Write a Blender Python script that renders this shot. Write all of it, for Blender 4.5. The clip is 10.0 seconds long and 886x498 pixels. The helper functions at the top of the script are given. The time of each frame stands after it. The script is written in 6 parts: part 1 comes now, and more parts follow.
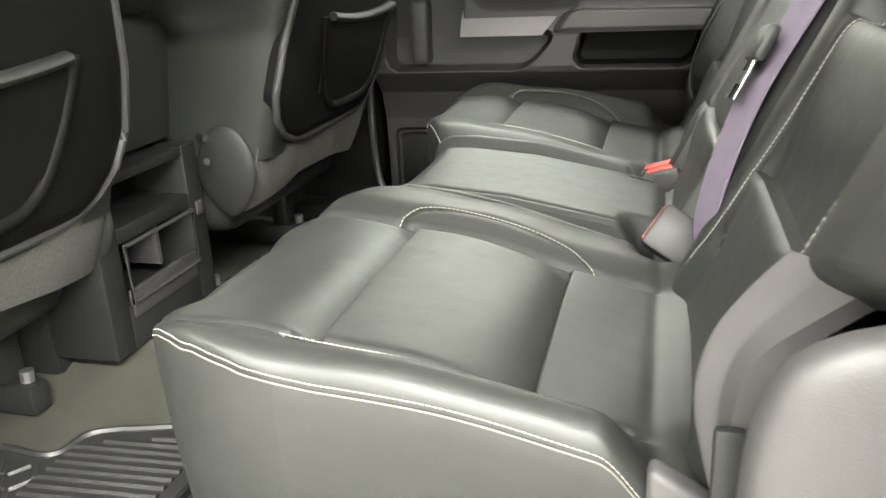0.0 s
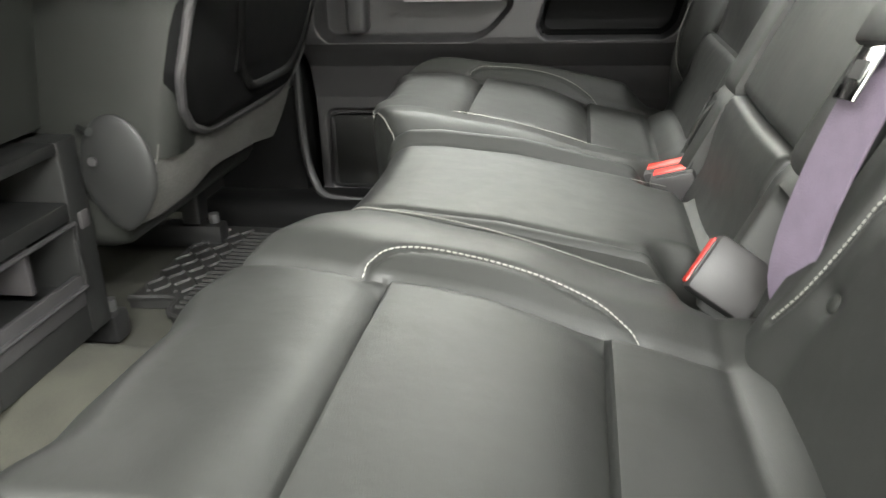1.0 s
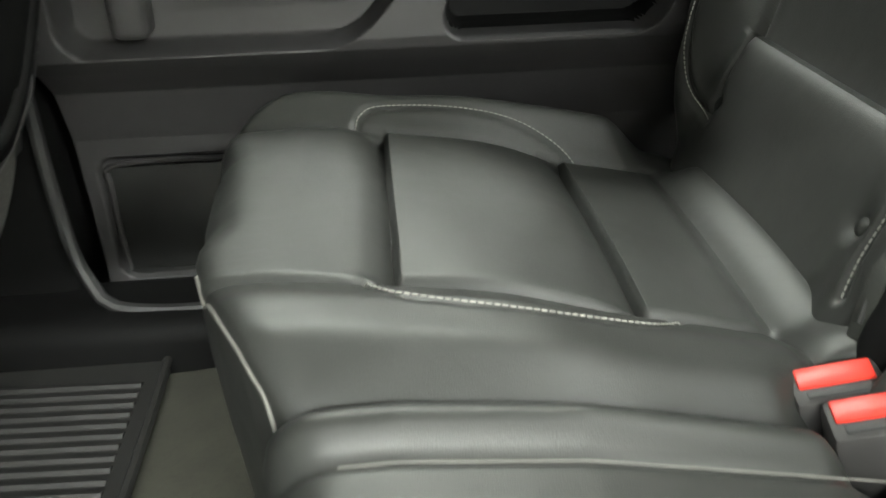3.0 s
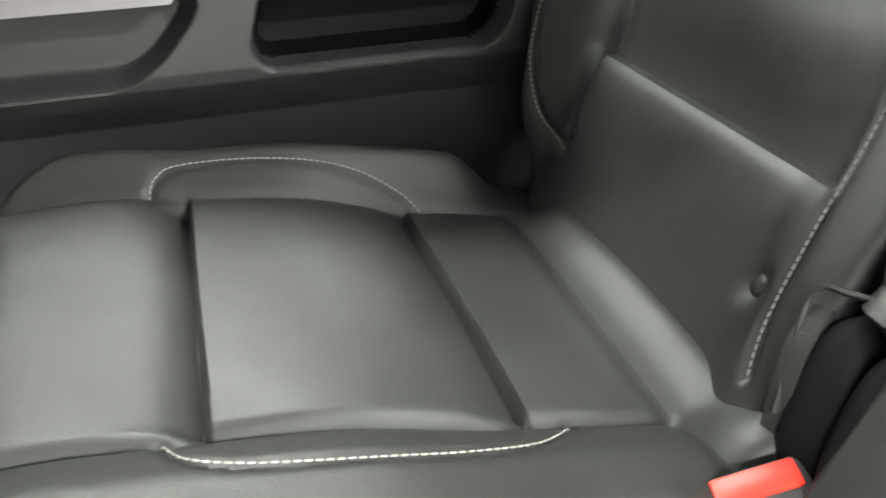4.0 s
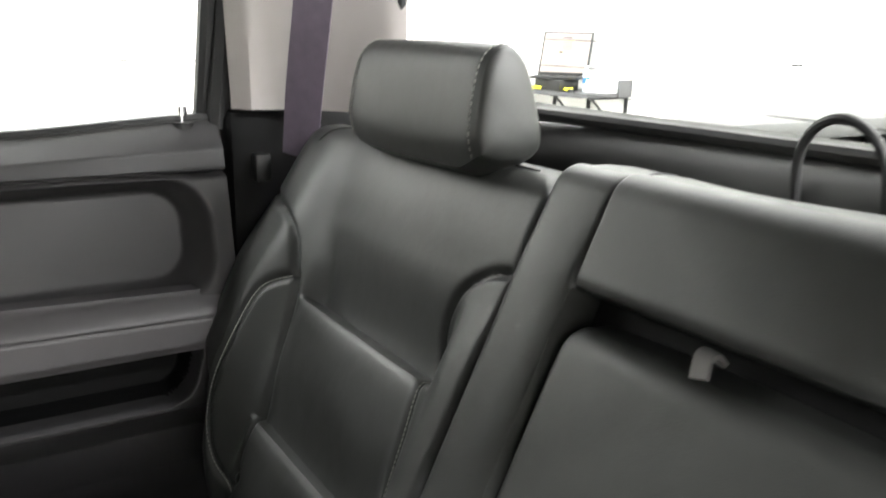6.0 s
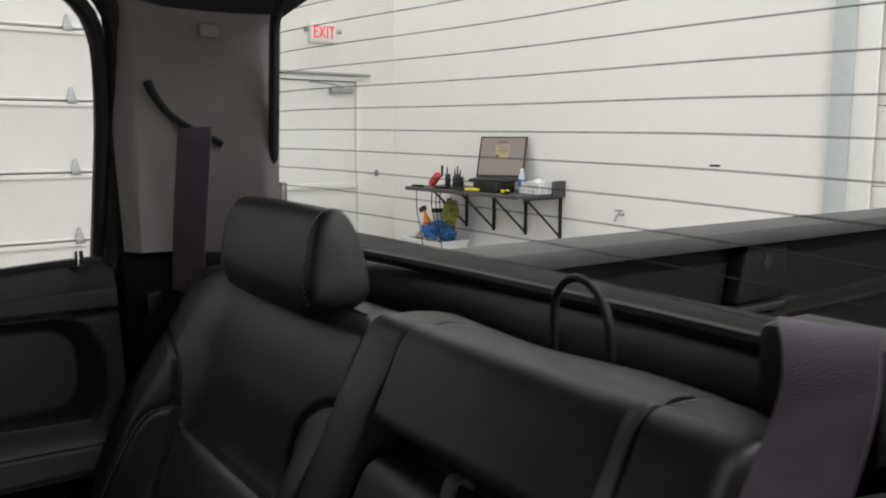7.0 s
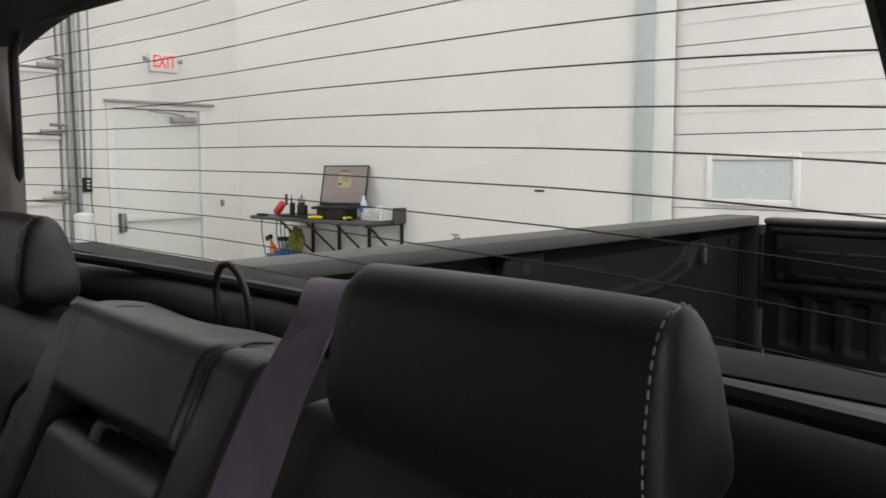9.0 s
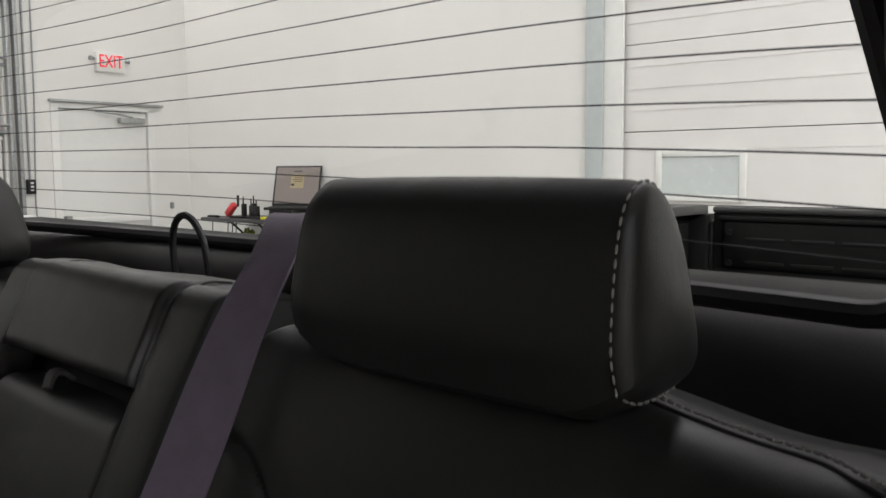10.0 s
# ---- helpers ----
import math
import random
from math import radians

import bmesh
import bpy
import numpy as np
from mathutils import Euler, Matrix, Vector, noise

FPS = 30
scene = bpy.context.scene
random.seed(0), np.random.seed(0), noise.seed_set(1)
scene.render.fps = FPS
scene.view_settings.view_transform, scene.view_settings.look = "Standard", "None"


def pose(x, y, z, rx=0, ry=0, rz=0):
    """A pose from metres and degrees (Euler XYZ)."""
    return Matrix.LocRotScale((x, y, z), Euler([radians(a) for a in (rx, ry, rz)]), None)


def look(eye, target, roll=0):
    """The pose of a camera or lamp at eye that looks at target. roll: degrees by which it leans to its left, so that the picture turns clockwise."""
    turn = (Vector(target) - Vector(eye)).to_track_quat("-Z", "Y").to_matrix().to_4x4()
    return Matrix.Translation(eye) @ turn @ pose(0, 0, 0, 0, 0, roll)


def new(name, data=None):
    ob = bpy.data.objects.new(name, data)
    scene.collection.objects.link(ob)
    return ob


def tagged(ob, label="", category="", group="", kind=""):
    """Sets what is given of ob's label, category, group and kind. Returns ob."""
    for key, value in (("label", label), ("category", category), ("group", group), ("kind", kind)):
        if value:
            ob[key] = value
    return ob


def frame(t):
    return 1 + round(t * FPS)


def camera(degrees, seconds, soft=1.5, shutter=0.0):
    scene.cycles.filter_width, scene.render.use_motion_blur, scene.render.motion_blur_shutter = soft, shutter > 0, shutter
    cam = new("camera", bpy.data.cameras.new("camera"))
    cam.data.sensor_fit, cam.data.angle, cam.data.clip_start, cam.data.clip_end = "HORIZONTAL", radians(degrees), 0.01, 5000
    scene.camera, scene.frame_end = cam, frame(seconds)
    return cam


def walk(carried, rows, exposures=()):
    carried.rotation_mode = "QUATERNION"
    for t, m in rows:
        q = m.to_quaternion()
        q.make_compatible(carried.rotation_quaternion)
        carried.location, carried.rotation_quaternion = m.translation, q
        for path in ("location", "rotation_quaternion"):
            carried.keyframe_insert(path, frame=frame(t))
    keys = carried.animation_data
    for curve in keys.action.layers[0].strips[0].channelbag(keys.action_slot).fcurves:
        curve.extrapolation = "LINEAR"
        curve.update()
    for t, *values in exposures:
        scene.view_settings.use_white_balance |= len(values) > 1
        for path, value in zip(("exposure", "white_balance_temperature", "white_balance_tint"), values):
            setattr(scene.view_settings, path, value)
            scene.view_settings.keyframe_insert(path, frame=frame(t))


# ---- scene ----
# ---- camera ----
cam = camera(56.4, 10.0, shutter=0.4)
PATH = [
    (0, (0.291, -1.152, 1.277), (-0.212, 0.667, 0.615), -2.8),
    (0.5, (0.227, -1.051, 1.259), (-0.213, 0.774, 0.569), -2.5),
    (1, (0.170, -0.883, 1.259), (-0.140, 0.945, 0.510), -1.7),
    (1.5, (0.110, -0.741, 1.282), (-0.074, 1.086, 0.490), -1.4),
    (2, (0.039, -0.565, 1.301), (-0.056, 1.243, 0.453), -1.8),
    (2.2, (0.021, -0.487, 1.296), (-0.024, 1.313, 0.426), -2.0),
    (3.3, (0.001, -0.126, 1.283), (0.218, 1.594, 0.286), -1.4),
    (3.5, (0.013, -0.091, 1.282), (0.295, 1.612, 0.273), -1.4),
    (4, (0.037, -0.057, 1.282), (0.522, 1.610, 0.289), -1.4),
    (4.5, (0.045, -0.069, 1.313), (0.675, 1.556, 0.333), -1.1),
    (5, (0.053, -0.115, 1.392), (0.832, 1.513, 0.531), -0.3),
    (5.5, (0.075, -0.219, 1.488), (0.995, 1.424, 0.817), 0.5),
    (6, (0.077, -0.321, 1.536), (1.105, 1.319, 1.034), 1.2),
    (6.2, (0.084, -0.352, 1.548), (1.133, 1.289, 1.093), 0.7),
    (7.3, (0.138, -0.563, 1.630), (1.306, 1.043, 1.395), 0.0),
    (7.5, (0.149, -0.608, 1.634), (1.341, 0.983, 1.412), -0.2),
    (8, (0.171, -0.722, 1.641), (1.411, 0.832, 1.422), -0.3),
    (8.5, (0.171, -0.777, 1.618), (1.475, 0.725, 1.408), -0.2),
    (9, (0.181, -0.799, 1.595), (1.564, 0.632, 1.390), -0.2),
    (9.5, (0.178, -0.802, 1.571), (1.615, 0.575, 1.372), -0.3),
    (10, (0.169, -0.799, 1.530), (1.632, 0.552, 1.341), -0.4),
]
EXPOSURES = [(0, 2.25, 6500, 4), (1, 2.2, 6350, 7), (2.2, 2.05, 6400, 3), (3.3, 2.25, 6350, 1), (4.5, 2.78, 6300, 6), (5.5, 3.20, 6200, 10), (6.0, 1.9, 6200, 10), (6.2, 1.05, 6200, 12), (7.3, -0.92, 6250, 15), (10, -0.92, 6250, 15)]
walk(cam, [(t, look(eye, target, roll)) for t, eye, target, roll in PATH], EXPOSURES)

# ---- light ----
world = bpy.data.worlds.new("world")
scene.world = world
world.use_nodes = True
world.node_tree.nodes["Background"].inputs["Color"].default_value = (0.9, 0.95, 1.0, 1)
world.node_tree.nodes["Background"].inputs["Strength"].default_value = 0.03

CEILING_Z = 5.2
LAMP_POWER = 260.0
# rows of ceiling strip lights: (x, y, length along x, width, share of the power)
LAMPS = []
for y, wide, share, shares in ((-8.2, 0.3, 0.06, (0.2, 0.5, 1.0, 1.0)), (-5.4, 0.16, 1.15, (0.03, 0.85, 1.55, 1.6)), (3.8, 0.9, 0.12, (0.1, 0.4, 1.0, 1.0)), (7.2, 0.9, 0.13, (0.1, 0.4, 1.0, 1.0))):
    LAMPS += [(x, y, length, wide, share * g) for (x, length), g in zip(((-8.6, 4.2), (-4.2, 4.2), (0.2, 4.2), (3.5, 2.2)), shares)]
LAMPS += [(x, -0.2, 2.4, 0.3, share) for x, share in ((-8.6, 0.04), (-4.6, 0.08), (2.6, 0.55))]


# ---- materials ----
def material(name, color, rough=0.5, metal=0.0, vary=0.15, vary_scale=18.0, grain=0.0, grain_scale=600.0, spec=0.5,
             stain=0.0, stain_scale=3.0, rough_vary=0.08, coat=0.0, cells=False, soft=0.0):
    m = bpy.data.materials.new(name)
    m.use_nodes = True
    nt = m.node_tree
    bsdf = nt.nodes["Principled BSDF"]
    bsdf.inputs["Metallic"].default_value = metal
    bsdf.inputs["Specular IOR Level"].default_value = spec
    bsdf.inputs["Coat Weight"].default_value = coat
    geo = nt.nodes.new("ShaderNodeNewGeometry")
    n1 = nt.nodes.new("ShaderNodeTexNoise")
    n1.inputs["Scale"].default_value = vary_scale
    n1.inputs["Detail"].default_value = 6
    n2 = nt.nodes.new("ShaderNodeTexNoise")
    n2.inputs["Scale"].default_value = stain_scale
    n2.inputs["Detail"].default_value = 3
    for n in (n1, n2):
        nt.links.new(geo.outputs["Position"], n.inputs["Vector"])
    mixf = nt.nodes.new("ShaderNodeMath")
    mixf.operation = "MULTIPLY_ADD"
    mixf.inputs[1].default_value = stain
    nt.links.new(n2.outputs["Fac"], mixf.inputs[0])
    add = nt.nodes.new("ShaderNodeMath")
    add.operation = "MULTIPLY"
    add.inputs[1].default_value = 1.0
    nt.links.new(n1.outputs["Fac"], add.inputs[0])
    nt.links.new(add.outputs[0], mixf.inputs[2])
    ramp = nt.nodes.new("ShaderNodeMapRange")
    ramp.inputs["From Min"].default_value = 0.25 + 0.25 * stain
    ramp.inputs["From Max"].default_value = 0.75 + 0.75 * stain
    nt.links.new(mixf.outputs[0], ramp.inputs["Value"])
    mix = nt.nodes.new("ShaderNodeMix")
    mix.data_type = "RGBA"
    mix.inputs["A"].default_value = (*[c * (1 - vary) for c in color], 1)
    mix.inputs["B"].default_value = (*[min(1, c * (1 + vary)) for c in color], 1)
    nt.links.new(ramp.outputs["Result"], mix.inputs["Factor"])
    nt.links.new(mix.outputs["Result"], bsdf.inputs["Base Color"])
    rr = nt.nodes.new("ShaderNodeMapRange")
    rr.inputs["To Min"].default_value = max(0.02, rough - rough_vary)
    rr.inputs["To Max"].default_value = min(1, rough + rough_vary)
    nt.links.new(n1.outputs["Fac"], rr.inputs["Value"])
    nt.links.new(rr.outputs["Result"], bsdf.inputs["Roughness"])
    if grain:
        if cells:
            g = nt.nodes.new("ShaderNodeTexVoronoi")
            g.feature = "F1"
            out = g.outputs["Distance"]
        else:
            g = nt.nodes.new("ShaderNodeTexNoise")
            g.inputs["Detail"].default_value = 2
            out = g.outputs["Fac"]
        g.inputs["Scale"].default_value = grain_scale
        nt.links.new(geo.outputs["Position"], g.inputs["Vector"])
        b = nt.nodes.new("ShaderNodeBump")
        b.inputs["Strength"].default_value = grain
        b.inputs["Distance"].default_value = 0.001
        nt.links.new(out, b.inputs["Height"])
        nt.links.new(b.outputs["Normal"], bsdf.inputs["Normal"])
        if soft:
            # slow waves of stretched hide under the grain
            w = nt.nodes.new("ShaderNodeTexNoise")
            w.inputs["Scale"].default_value = 26
            w.inputs["Detail"].default_value = 3
            nt.links.new(geo.outputs["Position"], w.inputs["Vector"])
            b2 = nt.nodes.new("ShaderNodeBump")
            b2.inputs["Strength"].default_value = soft
            b2.inputs["Distance"].default_value = 0.004
            nt.links.new(w.outputs["Fac"], b2.inputs["Height"])
            nt.links.new(b2.outputs["Normal"], b.inputs["Normal"])
    return m


def glowing(name, color, strength):
    m = bpy.data.materials.new(name)
    m.use_nodes = True
    bsdf = m.node_tree.nodes["Principled BSDF"]
    bsdf.inputs["Base Color"].default_value = (*color, 1)
    bsdf.inputs["Emission Color"].default_value = (*color, 1)
    bsdf.inputs["Emission Strength"].default_value = strength
    return m


def glass(name, tint, rough=0.0):
    m = bpy.data.materials.new(name)
    m.use_nodes = True
    nt = m.node_tree
    nt.nodes.remove(nt.nodes["Principled BSDF"])
    tr = nt.nodes.new("ShaderNodeBsdfTransparent")
    tr.inputs["Color"].default_value = (*tint, 1)
    gl = nt.nodes.new("ShaderNodeBsdfGlossy")
    gl.inputs["Roughness"].default_value = 0.02 + rough
    fr = nt.nodes.new("ShaderNodeFresnel")
    fr.inputs["IOR"].default_value = 1.45
    half = nt.nodes.new("ShaderNodeMath")
    half.operation = "MULTIPLY"
    half.inputs[1].default_value = 0.05
    nt.links.new(fr.outputs[0], half.inputs[0])
    mx = nt.nodes.new("ShaderNodeMixShader")
    nt.links.new(half.outputs[0], mx.inputs[0])
    nt.links.new(tr.outputs[0], mx.inputs[1])
    nt.links.new(gl.outputs[0], mx.inputs[2])
    nt.links.new(mx.outputs[0], nt.nodes["Material Output"].inputs["Surface"])
    return m


LEATHER = material("black_leather", (0.0141, 0.0147, 0.0132), rough=0.48, spec=0.42, soft=0.2, vary=0.10, vary_scale=40, grain=0.10, grain_scale=900, cells=True, rough_vary=0.06, stain=0.5)
LEATHER_SIDE = material("black_vinyl", (0.0155, 0.0162, 0.0145), spec=0.22, rough=0.45, vary=0.08, vary_scale=30, grain=0.2, grain_scale=800, cells=True)
THREAD = material("pale_thread", (0.19, 0.187, 0.17), rough=0.8, vary=0.15, vary_scale=300)
PIPING = material("pale_piping", (0.10, 0.098, 0.088), rough=0.6, vary=0.1, vary_scale=200)
PLASTIC = material("black_plastic", (0.012, 0.0122, 0.0118), spec=0.3, rough=0.5, vary=0.12, grain=0.3, grain_scale=1200)
# black plastic parts, and the painted shade in seat gaps and the door pocket
PLASTIC_AND_SHADE = material("deep_black_plastic_and_shade", (0.004, 0.004, 0.004), spec=0.08, rough=0.6, vary=0.2, grain=0.2, grain_scale=1200)
DOOR_TRIM = material("dark_grey_door_trim", (0.029, 0.0280, 0.0285), spec=0.35, rough=0.5, vary=0.08, grain=0.3, grain_scale=1000)
DOOR_SOFT = material("padded_door_vinyl", (0.037, 0.0345, 0.0352), rough=0.55, vary=0.08, grain=0.1, grain_scale=900, cells=True)
OPENING_TRIM = material("grey_opening_trim", (0.025, 0.0235, 0.0235), rough=0.55, vary=0.08, grain=0.1, grain_scale=900, cells=True)
SILVER = material("brushed_silver", (0.17, 0.158, 0.163), rough=0.5, metal=0.15, vary=0.05, vary_scale=60)
CHROME = material("chrome", (0.75, 0.75, 0.75), rough=0.12, metal=1.0, vary=0.03)
STEEL = material("dull_steel", (0.30, 0.30, 0.30), rough=0.4, metal=0.9, vary=0.2)
RED = material("red_release_plastic", (0.42, 0.018, 0.010), rough=0.4, vary=0.06)
WEB = material("grey_webbing", (0.092, 0.073, 0.100), rough=0.75, vary=0.15, vary_scale=60, grain=0.6, grain_scale=700)
TAB = material("grey_strap", (0.09, 0.087, 0.084), rough=0.7, vary=0.1)
CARPET = material("grey_carpet", (0.029, 0.0285, 0.0205), rough=0.95, vary=0.55, vary_scale=260, grain=1.0, grain_scale=900, stain=1.2, stain_scale=14)
FELT = material("grey_felt", (0.060, 0.058, 0.053), rough=0.95, vary=0.35, vary_scale=220, grain=0.8, grain_scale=700)
BUCKLE = material("grey_buckle_plastic", (0.024, 0.023, 0.0225), spec=0.3, rough=0.5, vary=0.1, vary_scale=80)
RUBBER = material("black_rubber", (0.017, 0.0168, 0.016), rough=0.45, vary=0.25, vary_scale=60, grain=0.2, grain_scale=600, stain=1.0, stain_scale=20)
HEADLINER = material("grey_headliner", (0.045, 0.045, 0.0455), rough=0.9, vary=0.12, vary_scale=300, grain=0.4, grain_scale=900)
PILLAR = material("warm_grey_pillar_trim", (0.27, 0.248, 0.240), rough=0.6, vary=0.05, grain=0.25, grain_scale=1200)
REAR_TRIM = material("dark_rear_trim", (0.030, 0.030, 0.0288), spec=0.35, rough=0.55, vary=0.15, grain=0.2, grain_scale=1000)
SEAL = material("black_weatherstrip", (0.010, 0.010, 0.010), rough=0.6, vary=0.2)
PAINT = material("dark_truck_paint", (0.03, 0.03, 0.032), rough=0.3, vary=0.05, coat=0.5)
BEDLINER = material("sprayed_bed_liner", (0.0090, 0.0096, 0.0083), spec=0.2, rough=0.6, vary=0.3, vary_scale=30, grain=0.6, grain_scale=500, stain=1.0, stain_scale=4)
RAILCAP = material("bed_rail_cap", (0.05, 0.05, 0.048), rough=0.55, vary=0.12, grain=0.3, grain_scale=800)
WALL = material("white_wall_paint", (0.80, 0.79, 0.76), rough=0.5, vary=0.02, vary_scale=4, grain=0.05, grain_scale=60, stain=1.0, stain_scale=0.7)
WALL_TRIM = material("white_trim_paint", (0.78, 0.78, 0.75), rough=0.4, vary=0.03)
PANEL = material("white_steel_panel", (0.78, 0.76, 0.74), rough=0.4, vary=0.03, vary_scale=5)
COLUMN = material("pale_blue_grey_paint", (0.52, 0.56, 0.56), rough=0.5, vary=0.04)
GREY_METAL = material("galvanised_steel", (0.35, 0.36, 0.36), rough=0.4, metal=0.7, vary=0.2, vary_scale=40)
CONCRETE = material("sealed_concrete", (0.38, 0.37, 0.35), rough=0.35, vary=0.15, vary_scale=6, grain=0.1, grain_scale=80, stain=1.5, stain_scale=1.2)
SHOP_CEILING = material("white_ceiling", (0.55, 0.55, 0.54), rough=0.7, vary=0.03)
SHELF_TOP = material("grey_laminate", (0.06, 0.06, 0.063), rough=0.5, vary=0.1)
BLACK_METAL = material("black_steel", (0.018, 0.018, 0.018), rough=0.45, metal=0.3, vary=0.1)
SCREEN = glowing("laptop_screen", (0.20, 0.165, 0.150), 0.12)
SCREEN_DARK = glowing("screen_writing", (0.05, 0.04, 0.04), 0.1)
SCREEN_YELLOW = glowing("screen_panel", (0.30, 0.24, 0.13), 0.3)
EXIT_RED = glowing("exit_red", (0.85, 0.03, 0.05), 0.7)
SIGN_WHITE = material("sign_white", (0.82, 0.81, 0.78), rough=0.4, vary=0.02)
YELLOW = material("yellow_rubber", (0.75, 0.68, 0.03), rough=0.5, vary=0.08)
ORANGE = material("orange_plastic", (0.85, 0.25, 0.03), rough=0.4, vary=0.06)
BLUE = material("blue_cloth", (0.04, 0.14, 0.36), rough=0.9, vary=0.3, vary_scale=60)
GREENISH = material("olive_cloth", (0.22, 0.23, 0.05), rough=0.9, vary=0.35, vary_scale=50)
BEIGE = material("patterned_cloth", (0.30, 0.28, 0.22), rough=0.9, vary=0.5, vary_scale=50)
RED_CASE = material("red_plastic", (0.65, 0.05, 0.06), rough=0.45, vary=0.1)
WHITE_PLASTIC = material("white_plastic", (0.75, 0.75, 0.74), rough=0.45, vary=0.04)
CLEAR_BLUE = material("water_bottle_plastic", (0.55, 0.60, 0.68), rough=0.2, vary=0.1)
LAMP_GLOW = glowing("lamp_diffuser", (1.0, 0.97, 0.93), 6.0)
CAR_GLASS = glass("car_glass", (0.90, 0.93, 0.90))
FROST = material("frosted_pane", (0.62, 0.66, 0.65), rough=0.25, vary=0.03)

# ---- mesh helpers ----
BASE = {}


def thing(name, base, label, category, group="", kind=""):
    ob = new(name)
    ob.location = base
    ob.empty_display_size = 0.1
    BASE[ob] = Vector(base)
    return tagged(ob, label, category, group, kind)


def part(name, bm, mat, parent=None, label="", smooth=True, kind=""):
    base = BASE.get(parent, Vector((0, 0, 0)))
    bmesh.ops.recalc_face_normals(bm, faces=bm.faces)
    bm.transform(Matrix.Translation(-base))
    me = bpy.data.meshes.new(name)
    bm.to_mesh(me)
    bm.free()
    me.materials.append(mat)
    if smooth:
        me.shade_smooth()
        me.set_sharp_from_angle(angle=radians(40))
    ob = new(name, me)
    ob.parent = parent
    BASE[ob] = base
    return tagged(ob, label, kind=kind)


def solo(name, bm, mat, label, category, group="", kind="", smooth=True):
    return tagged(part(name, bm, mat, None, "", smooth), label, category, group, kind)


def grid_bm(P, loop_u=False, loop_v=False):
    nu, nv = P.shape[:2]
    bm = bmesh.new()
    vs = [[bm.verts.new(P[i, j]) for j in range(nv)] for i in range(nu)]
    for i in range(nu if loop_u else nu - 1):
        for j in range(nv if loop_v else nv - 1):
            a, b = i, (i + 1) % nu
            c, d = j, (j + 1) % nv
            bm.faces.new((vs[a][c], vs[b][c], vs[b][d], vs[a][d]))
    return bm


def skirt_grid(P, move, bottom=True):
    """A closed body: the grid P, its rim moved by move(point), and a floor over the moved rim."""
    nu, nv = P.shape[:2]
    bm = grid_bm(P)
    bm.verts.ensure_lookup_table()
    idx = lambda i, j: i * nv + j
    ring = [(i, 0) for i in range(nu)] + [(nu - 1, j) for j in range(1, nv)] + [(i, nv - 1) for i in range(nu - 2, -1, -1)] + [(0, j) for j in range(nv - 2, 0, -1)]
    rim = [bm.verts[idx(i, j)] for i, j in ring]
    steps = move(np.array([v.co[:] for v in rim]))
    prev = rim
    for S in steps:
        cur = [bm.verts.new(p) for p in S]
        for k in range(len(ring)):
            l = (k + 1) % len(ring)
            bm.faces.new((prev[k], prev[l], cur[l], cur[k]))
        prev = cur
    if bottom:
        bm.faces.new(prev)
    return bm


def box_bm(x0, x1, y0, y1, z0, z1, bevel=0.0, seg=2, bm=None):
    own = bm is None
    bm = bm or bmesh.new()
    tmp = bmesh.new()
    bmesh.ops.create_cube(tmp, size=1)
    for v in tmp.verts:
        v.co = Vector(((x0 + x1) / 2 + v.co.x * (x1 - x0), (y0 + y1) / 2 + v.co.y * (y1 - y0), (z0 + z1) / 2 + v.co.z * (z1 - z0)))
    if bevel:
        bmesh.ops.bevel(tmp, geom=list(tmp.edges), offset=bevel, segments=seg, profile=0.5, affect="EDGES")
    return merge(bm, tmp)


def merge(bm, tmp):
    at = {v: bm.verts.new(v.co) for v in tmp.verts}
    for f in tmp.faces:
        try:
            bm.faces.new([at[v] for v in f.verts])
        except ValueError:
            pass
    tmp.free()
    return bm


def placed(bm, m):
    bm.transform(m)
    return bm


def tube_bm(pts, r, n=8, closed=False, bm=None, flat=1.0):
    bm = bm or bmesh.new()
    pts = [Vector(p) for p in pts]
    m = len(pts)
    rings = []
    up = Vector((0.13, 0.21, 0.97))
    for k, p in enumerate(pts):
        a = pts[(k - 1) % m] if closed or k else p
        b = pts[(k + 1) % m] if closed or k < m - 1 else p
        d = (b - a).normalized()
        s = d.cross(up)
        if s.length < 0.05:
            s = d.cross(Vector((1, 0, 0)))
        s.normalize()
        w = s.cross(d).normalized()
        rk = r[k] if isinstance(r, (list, tuple)) else r
        rings.append([bm.verts.new(p + rk * (math.cos(2 * math.pi * q / n) * s + flat * math.sin(2 * math.pi * q / n) * w)) for q in range(n)])
    for k in range(m if closed else m - 1):
        A, B = rings[k], rings[(k + 1) % m]
        for q in range(n):
            bm.faces.new((A[q], A[(q + 1) % n], B[(q + 1) % n], B[q]))
    if not closed:
        bm.faces.new(rings[0])
        bm.faces.new(rings[-1])
    return bm


